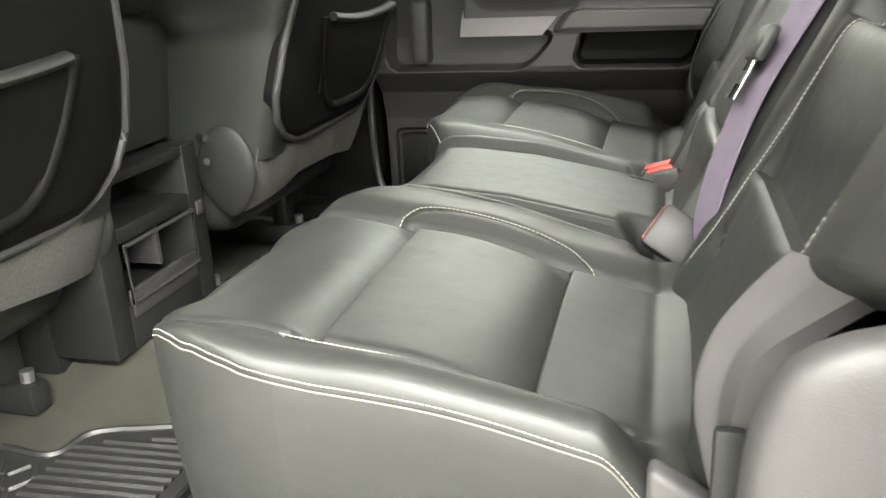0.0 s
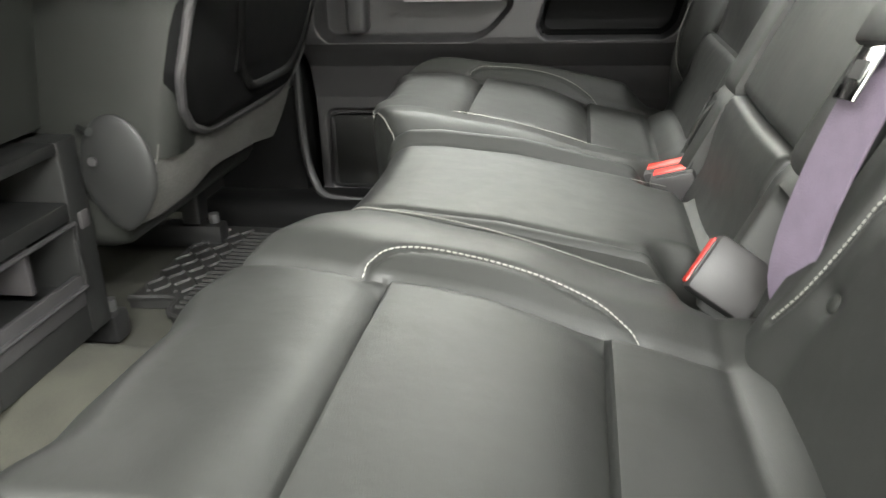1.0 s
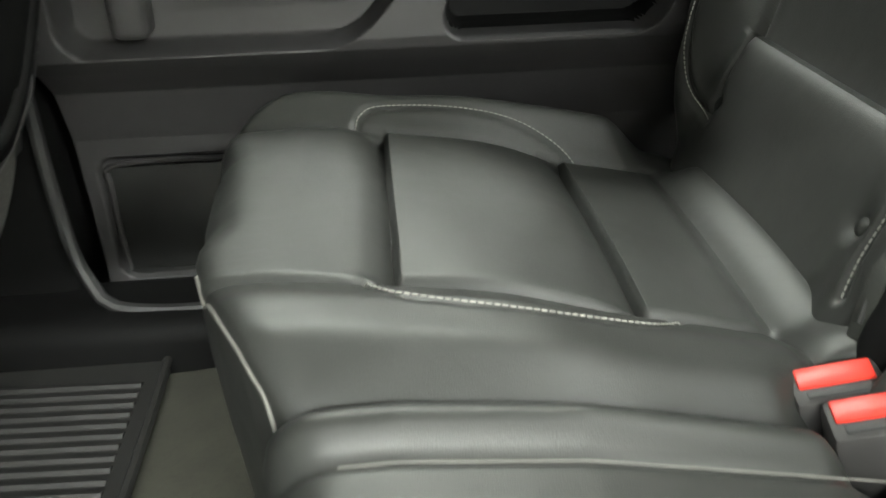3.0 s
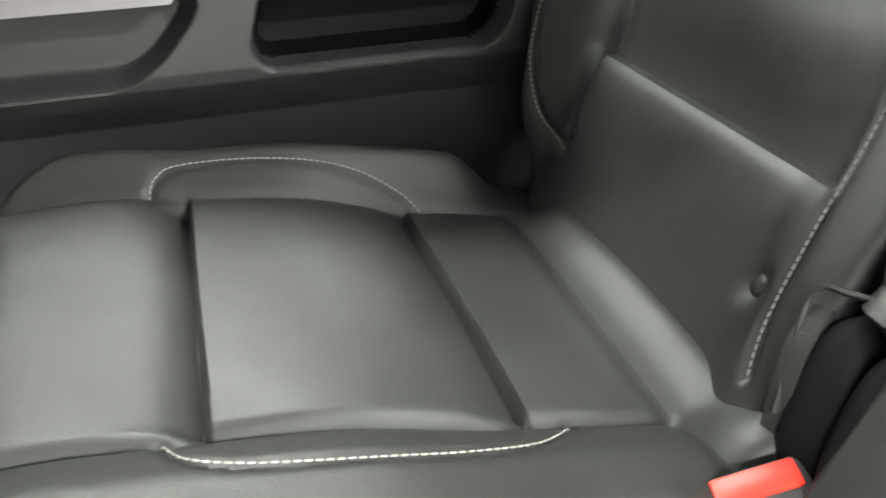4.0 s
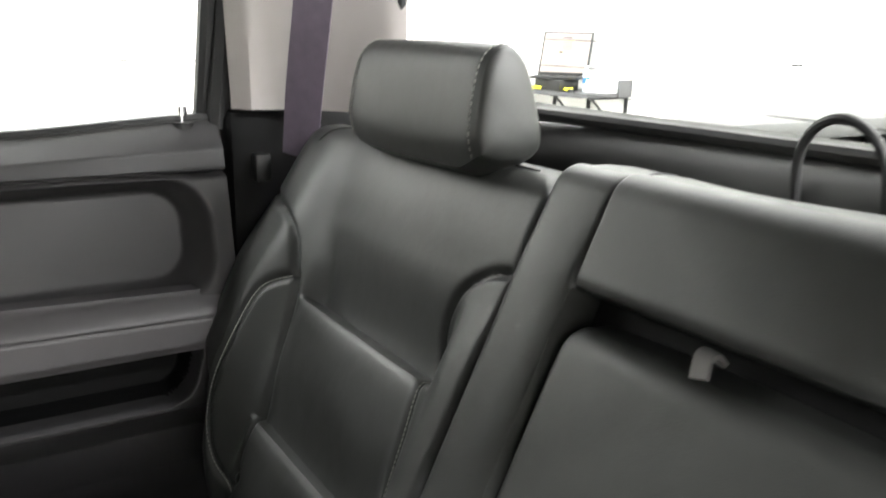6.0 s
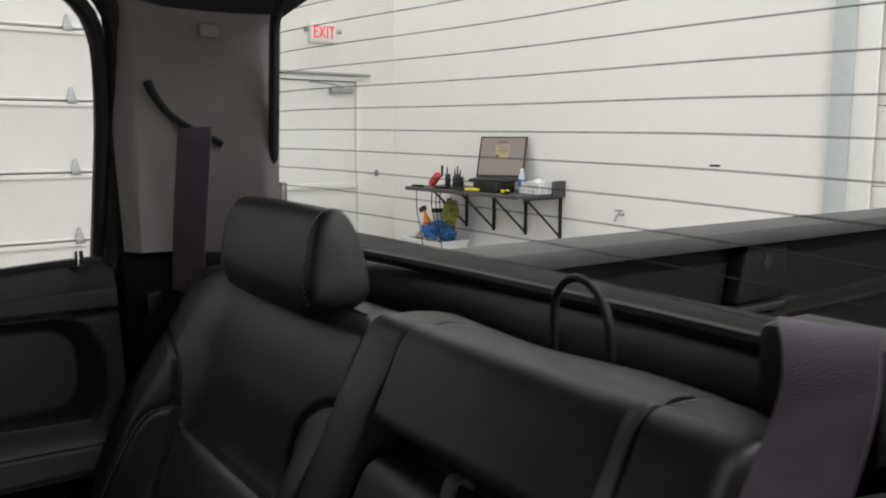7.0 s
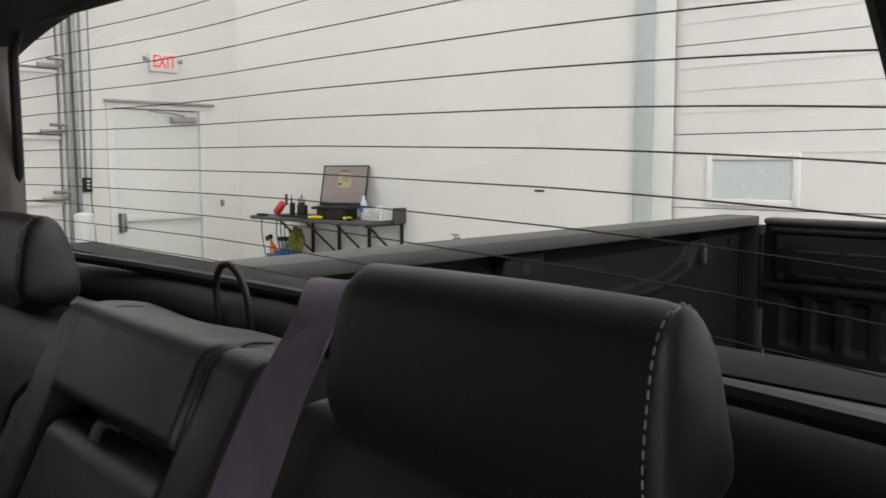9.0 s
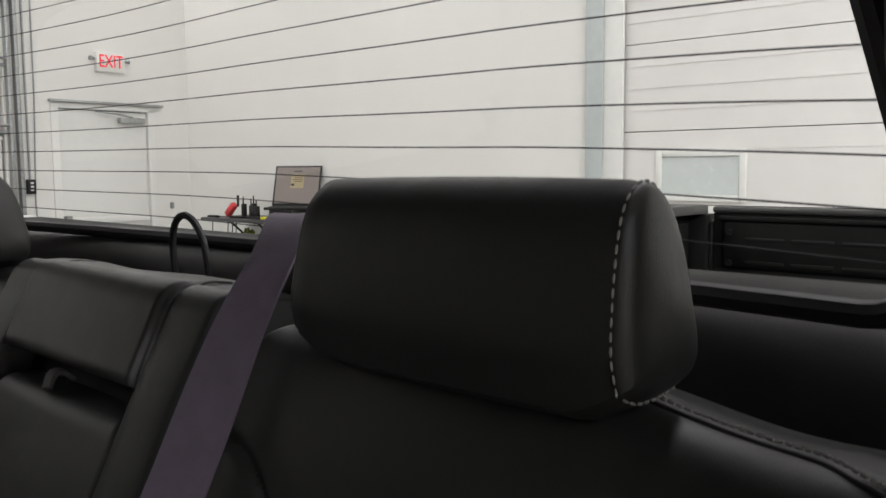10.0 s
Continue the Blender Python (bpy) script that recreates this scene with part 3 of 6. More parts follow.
    for y in (4.82, 5.03):
        bm = bmesh.new()
        box_bm(4.6, 4.86, y - 0.004, y + 0.004, z + 0.001, z + 0.012, bm=bm)
        for q in range(7):
            xx = 4.6 + q * 0.26 / 6.5
            box_bm(xx, xx + 0.02, y - 0.004, y + 0.004, z + 0.012, z + 0.10, bm=bm)
        for zz in (0.04, 0.07, 0.10):
            box_bm(4.6, 4.86, y - 0.004, y + 0.004, z + zz - 0.006, z + zz + 0.004, bm=bm)
        part("side", bm, WHITE_PLASTIC, bas, smooth=False)
    bm = box_bm(4.592, 4.6, 4.816, 5.034, z + 0.001, z + 0.012)
    for q in range(6):
        yy = 4.816 + q * 0.218 / 5.4
        box_bm(4.592, 4.6, yy, yy + 0.018, z + 0.012, z + 0.10, bm=bm)
    for zz in (0.04, 0.07, 0.10):
        box_bm(4.592, 4.6, 4.816, 5.034, z + zz - 0.006, z + zz + 0.004, bm=bm)
    part("front", bm, WHITE_PLASTIC, bas, smooth=False)
    bag = bmesh.new()
    bmesh.ops.create_icosphere(bag, subdivisions=3, radius=1)
    for v in bag.verts:
        w = 1 + 0.25 * noise.noise(v.co * 2.3)
        v.co = Vector((4.79 + v.co.x * 0.07 * w, 5.02 + v.co.y * 0.07 * w, z + 0.06 + max(-0.058, v.co.z * 0.06 * w)))
    solo("paper_bag", bag, WHITE_PLASTIC, "crumpled white bag beside the basket", "bag")
    # bin with cloths on a stand under the shelf
    bx, by, bz = 4.62, 6.35, 0.40
    st = thing("wire_stand", (bx, by, 0), "thin wire stand under the shelf", "stand")
    for sx in (-1, 1):
        for sy in (-1, 1):
            part("leg", tube_bm([(bx + sx * 0.15, by + sy * 0.25, 0), (bx + sx * 0.15, by + sy * 0.25, bz)], 0.007, 6), GREY_METAL, st)
    part("tray_ring", tube_bm([(bx + sx * 0.15, by + sy * 0.25, bz - 0.008) for sx, sy in ((-1, -1), (-1, 1), (1, 1), (1, -1))], 0.008, 6, closed=True), GREY_METAL, st)
    tub = thing("laundry_tub", (bx, by, bz), "white plastic tub full of cloths", "tub")
    bm = box_bm(bx - 0.18, bx + 0.18, by - 0.30, by + 0.30, bz, bz + 0.012, 0.004)
    for a0, a1, b0, b1 in ((-0.19, -0.18, -0.31, 0.31), (0.18, 0.19, -0.31, 0.31), (-0.18, 0.18, -0.31, -0.30), (-0.18, 0.18, 0.30, 0.31)):
        box_bm(bx + a0, bx + a1, by + b0, by + b1, bz + 0.001, bz + 0.09, bm=bm)
    part("tray", bm, WHITE_PLASTIC, tub)
    part("rim", tube_bm([(bx + sx * 0.195, by + sy * 0.315, bz + 0.09) for sx, sy in ((-1, -1), (-1, 1), (1, 1), (1, -1))], 0.012, 6, closed=True), WHITE_PLASTIC, tub)
    for k, (ox, oy, oz, rx, ry, rz, mat, lab) in enumerate(((-0.02, -0.10, 0.16, 0.15, 0.17, 0.12, BLUE, "crumpled blue cleaning cloth"), (-0.09, -0.02, 0.09, 0.08, 0.20, 0.07, BEIGE, "crumpled patterned cleaning cloth"), (0.02, -0.24, 0.38, 0.06, 0.09, 0.13, GREENISH, "hanging olive green cloth"), (0.03, 0.19, 0.13, 0.09, 0.09, 0.09, WHITE_PLASTIC, "crumpled pale cleaning cloth"))):
        bm = bmesh.new()
        bmesh.ops.create_icosphere(bm, subdivisions=4, radius=1)
        for v in bm.verts:
            n = v.co.normalized()
            w = 1 + 0.45 * noise.noise(n * 3.1 + Vector((k * 7.1, 0, 0))) + 0.25 * noise.noise(n * 8 + Vector((0, k * 3.3, 0)))
            v.co = Vector((bx + ox + n.x * rx * w, by + oy + n.y * ry * w, bz + max(0.013, oz + n.z * rz * w)))
        solo("cloth", bm, mat, lab, "cloth", group="cloths in the tub")
    sp = thing("spray_bottle", (bx - 0.05, by + 0.12, bz), "orange spray bottle with black trigger", "bottle")
    m = Matrix.Translation((bx - 0.07, by - 0.02, bz + 0.15)) @ Matrix.Rotation(radians(-22), 4, "X")
    part("body", placed(tube_bm([(0, 0, h) for h in (0, 0.02, 0.12, 0.17, 0.21, 0.25)], [0.035, 0.042, 0.042, 0.034, 0.016, 0.014], 12), m), ORANGE, sp)
    part("trigger_head", placed(box_bm(-0.018, 0.018, -0.025, 0.07, 0.25, 0.30, 0.008), m), BLACK_METAL, sp)
    can = thing("white_canister", (bx + 0.08, by + 0.02, bz), "white canister with dark lid", "canister")
    part("body", tube_bm([(bx + 0.06, by + 0.03, bz + h) for h in (0.013, 0.05, 0.30, 0.36)], [0.055, 0.06, 0.06, 0.058], 14), WHITE_PLASTIC, can)
    part("lid", tube_bm([(bx + 0.06, by + 0.03, bz + 0.361), (bx + 0.06, by + 0.03, bz + 0.40)], 0.06, 14), BLACK_METAL, can)
    for k, (y, dz) in enumerate(((5.92, 0.5), (5.98, 0.62), (6.05, 0.45), (6.3, 0.6))):
        pts = smooth_path([(4.36, y, z - 0.036), (4.38, y + 0.03, z - 0.2), (4.42, y - 0.02, z - dz)], 12)
        solo("cable", tube_bm(pts, 0.005, 6), BLACK_METAL, "thin black cable hanging off the shelf", "cable", group="cables under the shelf")


# ---- truck: rear seats ----
N_BACK = Vector((-0.9016, 0, 0.4327))     # the way the backrest faces


def back_point(v, z, d, s):
    """A point of the backrest plane at height z, pushed d towards the front."""
    return (0.352 + 0.48 * (z - 0.99) + N_BACK.x * d, s * v, z + N_BACK.z * d)


SEAM_IN, SEAM_OUT_V = 0.288, 0.588      # distance of a cushion's two long seams from the middle of the truck


def cushion_height(x, v, roll=1.0):
    z = sum(np.interp(x + e, [-0.19, -0.10, -0.02, 0.05, 0.12, 0.20, 0.28, 0.38], [0.993, 1.000, 0.995, 0.984, 0.968, 0.944, 0.925, 0.915]) for e in np.linspace(-0.03, 0.03, 7)) / 7
    z = z + 0.004 * np.sin(np.pi * np.clip((v - SEAM_IN) / (SEAM_OUT_V - SEAM_IN), 0, 1)) * np.clip(x / 0.1, 0, 1)
    # recess for the belt buckle
    z = z - 0.045 * sm(0.240, 0.30, x) * (1 - sm(0.185, 0.235, v))
    # outer and inner bolster
    z = z + (0.019 + 0.019 * sm(0.0, 0.20, x)) * sm(SEAM_OUT_V - 0.004, 0.638, v) * (1 - 0.9 * sm(0.245, 0.30, x))
    z = z + 0.014 * (1 - sm(0.24, SEAM_IN + 0.006, v)) - 0.020 * (1 - sm(0.16, 0.215, v))
    inside = sm(SEAM_IN - 0.004, SEAM_IN + 0.018, v) * (1 - sm(SEAM_OUT_V - 0.018, SEAM_OUT_V + 0.004, v))
    for at, deep in ((0.006, 0.019), (0.186, 0.016)):
        z = z - inside * deep * np.where(x < at, np.exp(-np.abs((x - at) / 0.017) ** 1.2), np.clip(1 - (x - at) / 0.0055, 0, 1) ** 1.5)
    z = z + inside * 0.002 * np.sin(np.pi * np.clip((x - 0.01) / 0.18, 0, 1))
    along = sm(-0.16, -0.12, x) * (1 - sm(0.27, 0.30, x))
    z = z - along * 0.006 * (np.exp(-((v - SEAM_IN) / 0.005) ** 2) + np.exp(-((v - SEAM_OUT_V) / 0.005) ** 2))
    z = z + roll * (0.020 * np.exp(-((x - 0.328) / 0.028) ** 2) - 0.008 * np.exp(-((x - 0.288) / 0.008) ** 2)) * (1 - sm(0.555, 0.60, v))
    z = z - 0.02 * sm(0.30, 0.37, x) * sm(0.57, 0.61, v)
    return z


def cushion_front(v):
    return np.interp(v, [0.15, 0.20, 0.25, 0.30, 0.36, 0.42, 0.50, 0.56, 0.59, 0.61, 0.625, 0.638, 0.648, 0.656, 0.66], [-0.055, -0.086, -0.110, -0.129, -0.143, -0.151, -0.155, -0.151, -0.142, -0.130, -0.115, -0.096, -0.070, -0.036, 0.0])


def cushion_rim(x, v):
    """How far the cushion's top has dropped towards its front and outer edge."""
    mid = sm(0.33, 0.40, v) * (1 - sm(0.52, 0.58, v))
    rf = 0.022 + 0.028 * mid
    return np.hypot(rounded(x - cushion_front(v), rf) * (0.5 + 0.4 * mid), rounded(0.66 - v, 0.026) * 0.9)


def arch_outer(n=60):
    return smooth_path([(-0.022, SEAM_OUT_V), (-0.016, 0.604), (0.000, 0.616), (0.045, 0.622), (0.10, 0.621), (0.147, 0.615), (0.182, 0.604), (0.207, SEAM_OUT_V)], n)


def arch_inner(n=60):
    return smooth_path([(-0.015, SEAM_IN), (-0.011, 0.276), (-0.001, 0.261), (0.018, 0.252), (0.045, 0.248), (0.09, 0.247), (0.137, 0.249), (0.178, 0.258), (0.200, 0.272), (0.216, SEAM_IN)], n)


def rear_cushion(s, seat):
    XK = np.concatenate([np.linspace(-0.166, -0.05, 26), np.linspace(-0.046, -0.002, 14), np.linspace(0.0, 0.0195, 14), np.linspace(0.026, 0.13, 18), np.linspace(0.135, 0.176, 12), np.linspace(0.178, 0.198, 16), np.linspace(0.203, 0.372, 36)])
    nu, nv = len(XK), 124
    vv = np.linspace(0.152, 0.66, nv)

    def edge(v):
        """The driver side bolster meets the middle cushion flush."""
        return 0.013 * (1 - sm(0.16, 0.215, v)) * (s < 0)

    def shift(x):
        """The driver side cushion sits a little further back."""
        return (0.017 - 0.006 * sm(0.05, 0.18, x)) * (1 - sm(0.22, 0.34, x)) * (s < 0)
    P = np.zeros((nu, nv, 3))
    for j, v in enumerate(vv):
        x0, x1 = cushion_front(v), 0.372
        x = np.where(XK < 0.02, 0.02 + (XK - 0.02) * (0.02 - x0) / 0.186, XK)
        z = cushion_height(x, np.full(nu, v), 1.0 if s > 0 else 0.3)
        z = z - cushion_rim(x, np.full(nu, v)) - rounded(v - 0.152, 0.032) * (0.7 if s > 0 else 0.35)
        z = z + edge(v) + 0.0012 * np.sin(41 * x + 17 * v) * sm(0.0, 0.05, x - x0)
        for arch in (ARCH_O, ARCH_I):
            z = z - 0.0035 * np.exp(-(near_line(x, np.full(nu, v), arch) / 0.004) ** 2)
        P[:, j, 0], P[:, j, 1], P[:, j, 2] = x + shift(x), s * v, z

    def down(rim):
        c = np.array([0.1, s * 0.42, 0])
        out = []
        for dz, f in ((0.02, 1.002), (0.05, 1.000), (0.11, 0.985), (0.18, 0.96), (0.26, 0.93)):
            q = c + (rim - c) * [f, f, 1]
            q[:, 2] = rim[:, 2] * (1 - dz / 0.26) + 0.72 * dz / 0.26
            out.append(q)
        return out
    cu = part("cushion", skirt_grid(P, down), LEATHER, seat)

    def on(path, lift=0.0012):
        path = np.array(path)
        z = cushion_height(path[:, 0], path[:, 1]) - cushion_rim(path[:, 0], path[:, 1]) + edge(path[:, 1])
        return np.stack([path[:, 0] + shift(path[:, 0]), s * path[:, 1], z + lift], 1)
    bm = stitches_bm(on(arch_outer(120), 0.0002))
    stitches_bm(on(arch_inner(120), 0.0002), bm=bm)
    part("stitching", bm, THREAD, cu, "pale contrast stitching", kind="stuff")
    # thin seam beside the middle seat
    if s < 0:
        q = on(smooth_path([(-0.06, 0.160), (0.06, 0.162), (0.19, 0.170), (0.25, 0.186), (0.31, 0.210)], 50), 0.0)
        part("seam", tube_bm(q, 0.0005, 6), PIPING, cu)
    # piping along the outer and front rim
    vs = np.r_[np.full(30, 0.6585), np.linspace(0.657, 0.57, 30)]
    xs = np.r_[np.linspace(0.30, cushion_front(0.66) + 0.004, 30), cushion_front(np.linspace(0.657, 0.57, 30)) + 0.003]
    path = smooth_path(np.stack([xs, vs], 1)[::3], 120)
    for lift, out, sewn in ((-0.003, 0.0015, True), (-0.008, 0.003, False)):
        q = on(path, lift)
        c = np.array([0.1, s * 0.42, 0])
        d = q - c
        d[:, 2] = 0
        d /= np.linalg.norm(d, axis=1)[:, None]
        if sewn:
            part("rim_stitching", stitches_bm(q + d * out, 0.0042, 0.0008, 0.0007), THREAD, cu, "pale contrast stitching", kind="stuff")
        else:
            part("piping", tube_bm(q + d * out, 0.0008, 6), PIPING, cu, "thin pale piping along the rim")
    q = on(smooth_path([(cushion_front(v) + 0.003, v) for v in (0.32, 0.28, 0.24, 0.21, 0.185, 0.165)], 40), -0.006)
    q[:, 0] -= 0.004
    q = smooth_path(np.vstack([q[::4], q[-1] + [[0.000, -s * 0.004, -0.022], [0.002, -s * 0.006, -0.048]]]), 60)
    part("piping", tube_bm(q, 0.0012, 6), PIPING, cu, "thin pale piping along the rim")
    if s < 0:
        bm = box_bm(0.290, 0.345, -0.676, -0.654, 0.78, 0.955, 0.007, 3)
        for v in bm.verts:
            if v.co.z > 0.9:
                v.co.z -= 0.6 * max(0.0, v.co.x - 0.296)
        part("pull_loop", bm, DOOR_SOFT, seat, "short grey pull loop")
    part("base", box_bm(-0.06, 0.40, min(s * 0.18, s * 0.60), max(s * 0.18, s * 0.60), 0.655, 0.735, 0.01), PLASTIC_AND_SHADE, seat)


ARCH_O = [tuple(p) for p in arch_outer(16)]
ARCH_I = [tuple(p) for p in arch_inner(16)]
NEAR_Z = [0.89, 0.94, 0.97, 1.0, 1.04, 1.07, 1.085, 1.10, 1.115, 1.13, 1.17, 1.26, 1.32, 1.37, 1.40, 1.42]
NEAR_V = [0.625, 0.635, 0.64, 0.645, 0.652, 0.668, 0.70, 0.735, 0.78, 0.825, 0.85, 0.845, 0.832, 0.818, 0.79, 0.745]
OUT_Z = [0.89, 0.94, 0.97, 1.0, 1.04, 1.075, 1.10, 1.13, 1.17, 1.26, 1.32, 1.37, 1.40, 1.42]
OUT_V = [0.63, 0.645, 0.668, 0.685, 0.70, 0.72, 0.775, 0.825, 0.85, 0.845, 0.832, 0.818, 0.79, 0.745]
SEAM_O = dense([(0.597, 0.978), (0.640, 0.988), (0.664, 1.012), (0.680, 1.045), (0.690, 1.09), (0.686, 1.155), (0.678, 1.195), (0.664, 1.214), (0.645, 1.228)], 30)
SEAM_O_IN = dense([(0.606, 0.985), (0.607, 1.06), (0.618, 1.13), (0.636, 1.215), (0.650, 1.24), (0.664, 1.265), (0.690, 1.285), (0.75, 1.30), (0.835, 1.312)], 30)
SEAM_I = dense([(0.274, 0.955), (0.286, 0.985), (0.293, 1.03), (0.299, 1.10), (0.310, 1.18), (0.322, 1.225), (0.332, 1.26), (0.318, 1.295), (0.285, 1.318), (0.257, 1.325)], 30)


def backrest_push(v, z, seams=True):
    d = 0.043 * sm(0.615, 0.70, v) * (1 - sm(1.18, 1.40, z) * 0.8) + 0.013 * (1 - sm(0.272, 0.330, v)) * (1 - sm(1.22, 1.34, z))
    d = d - 0.022 * sm(0.74, 0.84, v)
    inside = sm(0.292, 0.318, v) * (1 - sm(0.590, 0.632, v))
    # each pad tucks in sharply over the one below it
    for zg, deep, tall in ((1.062, 0.012, 0.085), (1.210, 0.020, 0.100)):
        d = d - inside * deep * (z > zg) * (1 - sm(zg, zg + tall, z))
    for z0, z1 in ((0.93, 1.06), (1.075, 1.208)):
        t = np.clip((z - z0) / (z1 - z0), 0, 1)
        d = d + inside * 0.009 * t * t * np.sqrt(np.maximum(0, 1 - t ** 6))
    for dim in ((0.314, 0.995), (0.600, 0.995)):
        r = np.hypot(v - dim[0], z - dim[1])
        d = d - 0.008 * np.exp(-(r / 0.012) ** 2)
    d = d + 0.006 * np.exp(-((z - 1.36) / 0.05) ** 2)
    for seam in (SEAM_O, SEAM_O_IN, SEAM_I) if seams else ():
        d = d - 0.006 * np.exp(-(near_line(v, z, seam) / 0.0045) ** 2)
    return d


def rear_backrest(s, seat):
    def fall(v, z):
        """The driver side shoulder drops a little towards the door."""
        return 0.017 * float(sm(0.50, 0.67, v) * sm(1.34, 1.42, z)) * (s < 0)

    nu, nv = 190, 190
    zz = np.linspace(0.865, 1.42, nu)
    P = np.zeros((nu, nv, 3))
    for i, z in enumerate(zz):
        vo = np.interp(z, OUT_Z, OUT_V) if s > 0 else np.interp(z, NEAR_Z, NEAR_V)
        vi = 0.246 + 0.03 * np.clip((z - 1.39) / 0.03, 0, 1) ** 2
        v = np.linspace(vi, vo, nv)
        d = backrest_push(v, np.full(nv, z))
        d = d - rounded(v - vi, 0.011) - rounded(vo - v, 0.035) - rounded(np.full(nv, 1.42 - z), 0.030) - rounded(np.full(nv, z - 0.865), 0.02)
        for j in range(nv):
            P[i, j] = back_point(v[j], z - fall(v[j], z), d[j], s)

    def behind(rim):
        out = []
        for f in (0.25, 0.6, 1.0):
            q = rim.copy()
            q[:, 0] += 0.060 * f
            q[:, 2] -= 0.010 * f * f
            out.append(q)
        return out
    back = part("backrest", skirt_grid(P, behind), LEATHER, seat)

    def on(poly, lift=0.0006):
        poly = np.array(poly)
        d = backrest_push(poly[:, 0], poly[:, 1], False) - 0.0025
        return np.array([back_point(v, z, dd + lift, s) for (v, z), dd in zip(poly, d)])
    outer = [p for p in SEAM_O if s > 0 or p[1] > 1.085]
    bm = stitches_bm(on(smooth_path(outer, 140)), r=0.0008 if s > 0 else 0.0013)
    inner = [p for p in SEAM_I if p[1] < 1.225]
    stitches_bm(on(smooth_path(inner, 140)), bm=bm)
    part("stitching", bm, THREAD, back, "pale contrast stitching", kind="stuff")
    # seam along the top edge, stitched towards the outer side
    top = smooth_path([(0.300, 1.4185), (0.40, 1.4195), (0.50, 1.4195), (0.587, 1.4195), (0.641, 1.4185), (0.676, 1.416), (0.696, 1.410), (0.710, 1.404), (0.724, 1.388)], 120)
    dd = backrest_push(top[:, 0], top[:, 1], False) - rounded(1.42 - top[:, 1], 0.030)
    edge = np.array([back_point(v, z - fall(v, z), d + 0.0008, s) for (v, z), d in zip(top, dd)])
    part("seam", tube_bm(edge, 0.0014, 6), SEAL, back)
    if s < 0:
        part("stitching", stitches_bm(edge[66:] + np.array([0.004, 0, 0.0026]), r=0.0013), THREAD, back, "pale contrast stitching", kind="stuff")
    for v in (0.314, 0.600):
        bm = bmesh.new()
        bmesh.ops.create_uvsphere(bm, u_segments=14, v_segments=8, radius=0.0085)
        placed(bm, Matrix.Translation(back_point(v, 0.995, backrest_push(np.array([v]), np.array([0.995]))[0] + 0.001, s)) @ Matrix.Rotation(radians(-64), 4, "Y") @ Matrix.Diagonal((1, 1, 0.45, 1)))
        part("button", bm, LEATHER_SIDE, back)
    return back


def headrest(s, seat, vc, half, zc):
    """A padded headrest; vc and half: its middle and half width across the truck, zc: its height."""
    nv = 56
    outline = [(-0.050, -0.052), (-0.056, -0.022), (-0.048, 0.022), (-0.034, 0.052), (-0.008, 0.066), (0.020, 0.060), (0.040, 0.036), (0.054, -0.004), (0.058, -0.036), (0.050, -0.054), (0.020, -0.062), (-0.020, -0.062), (-0.050, -0.052)]
    prof = smooth_path(outline, nv + 1)[:-1]
    stations = [(u, 1.0) for u in np.linspace(-0.92, 0.92, 25)]
    cap = [(0.935, 0.99), (0.95, 0.975), (0.965, 0.95), (0.985, 0.90), (1.002, 0.81), (1.014, 0.68), (1.023, 0.48), (1.028, 0.25), (1.03, 0.05)]
    stations = [(-u, g) for u, g in reversed(cap)] + stations + cap
    us = np.array([u for u, g in stations])
    nu = len(stations)
    P = np.zeros((nu, nv, 3))
    for i, (u, g) in enumerate(stations):
        g = g * (1 - 0.022 * np.exp(-((abs(u) - (0.938 if s > 0 or u < 0 else 0.915)) / 0.012) ** 2))
        puff = 1 + 0.03 * (1 - min(1, abs(u)) ** 2)
        P[i, :, 0] = 0.555 + 0.70 * prof[:, 0] * g * puff
        P[i, :, 1] = s * (vc + half * (u - 0.5 * u * abs(u) ** 5 * prof[:, 1] * g))
        low = 1 - 0.28 * float(sm(0.72, 1.0, abs(u))) * (prof[:, 1] < 0)
        P[i, :, 2] = zc + prof[:, 1] * g * puff * low
    bm = grid_bm(P, loop_v=True)
    bm.verts.ensure_lookup_table()
    for i in (0, nu - 1):
        bm.faces.new([bm.verts[i * nv + j] for j in range(nv)])
    hr = part("headrest", bm, LEATHER, seat, "plump leather headrest")
    bm = None
    for u in ((-0.92, 0.92) if s > 0 else (-0.985, 0.915)):
        i = int(np.argmin(abs(us - u)))
        ring = P[i] + np.array([0, 0, 0])
        c = ring.mean(0)
        for off in (-0.004, 0.004):
            q = c + (ring - c) * 1.013 + np.array([0, s * (0.0015 if u == 0.915 else off), 0])
            loop = np.vstack([q, q[:1]])
            dn = smooth_path(loop, 260)
            if off * u > 0:
                continue
            bm = stitches_bm(dn, 0.0046, 0.0026, 0.0009, bm=bm)
    part("stitching", bm, THREAD, hr, "pale contrast stitching", kind="stuff")
    for sx in (-0.5, 0.5):
        part("post", tube_bm([(0.572, s * (vc + half * sx), 1.398), (0.566, s * (vc + half * sx), 1.425)], 0.007, 10), STEEL, seat)


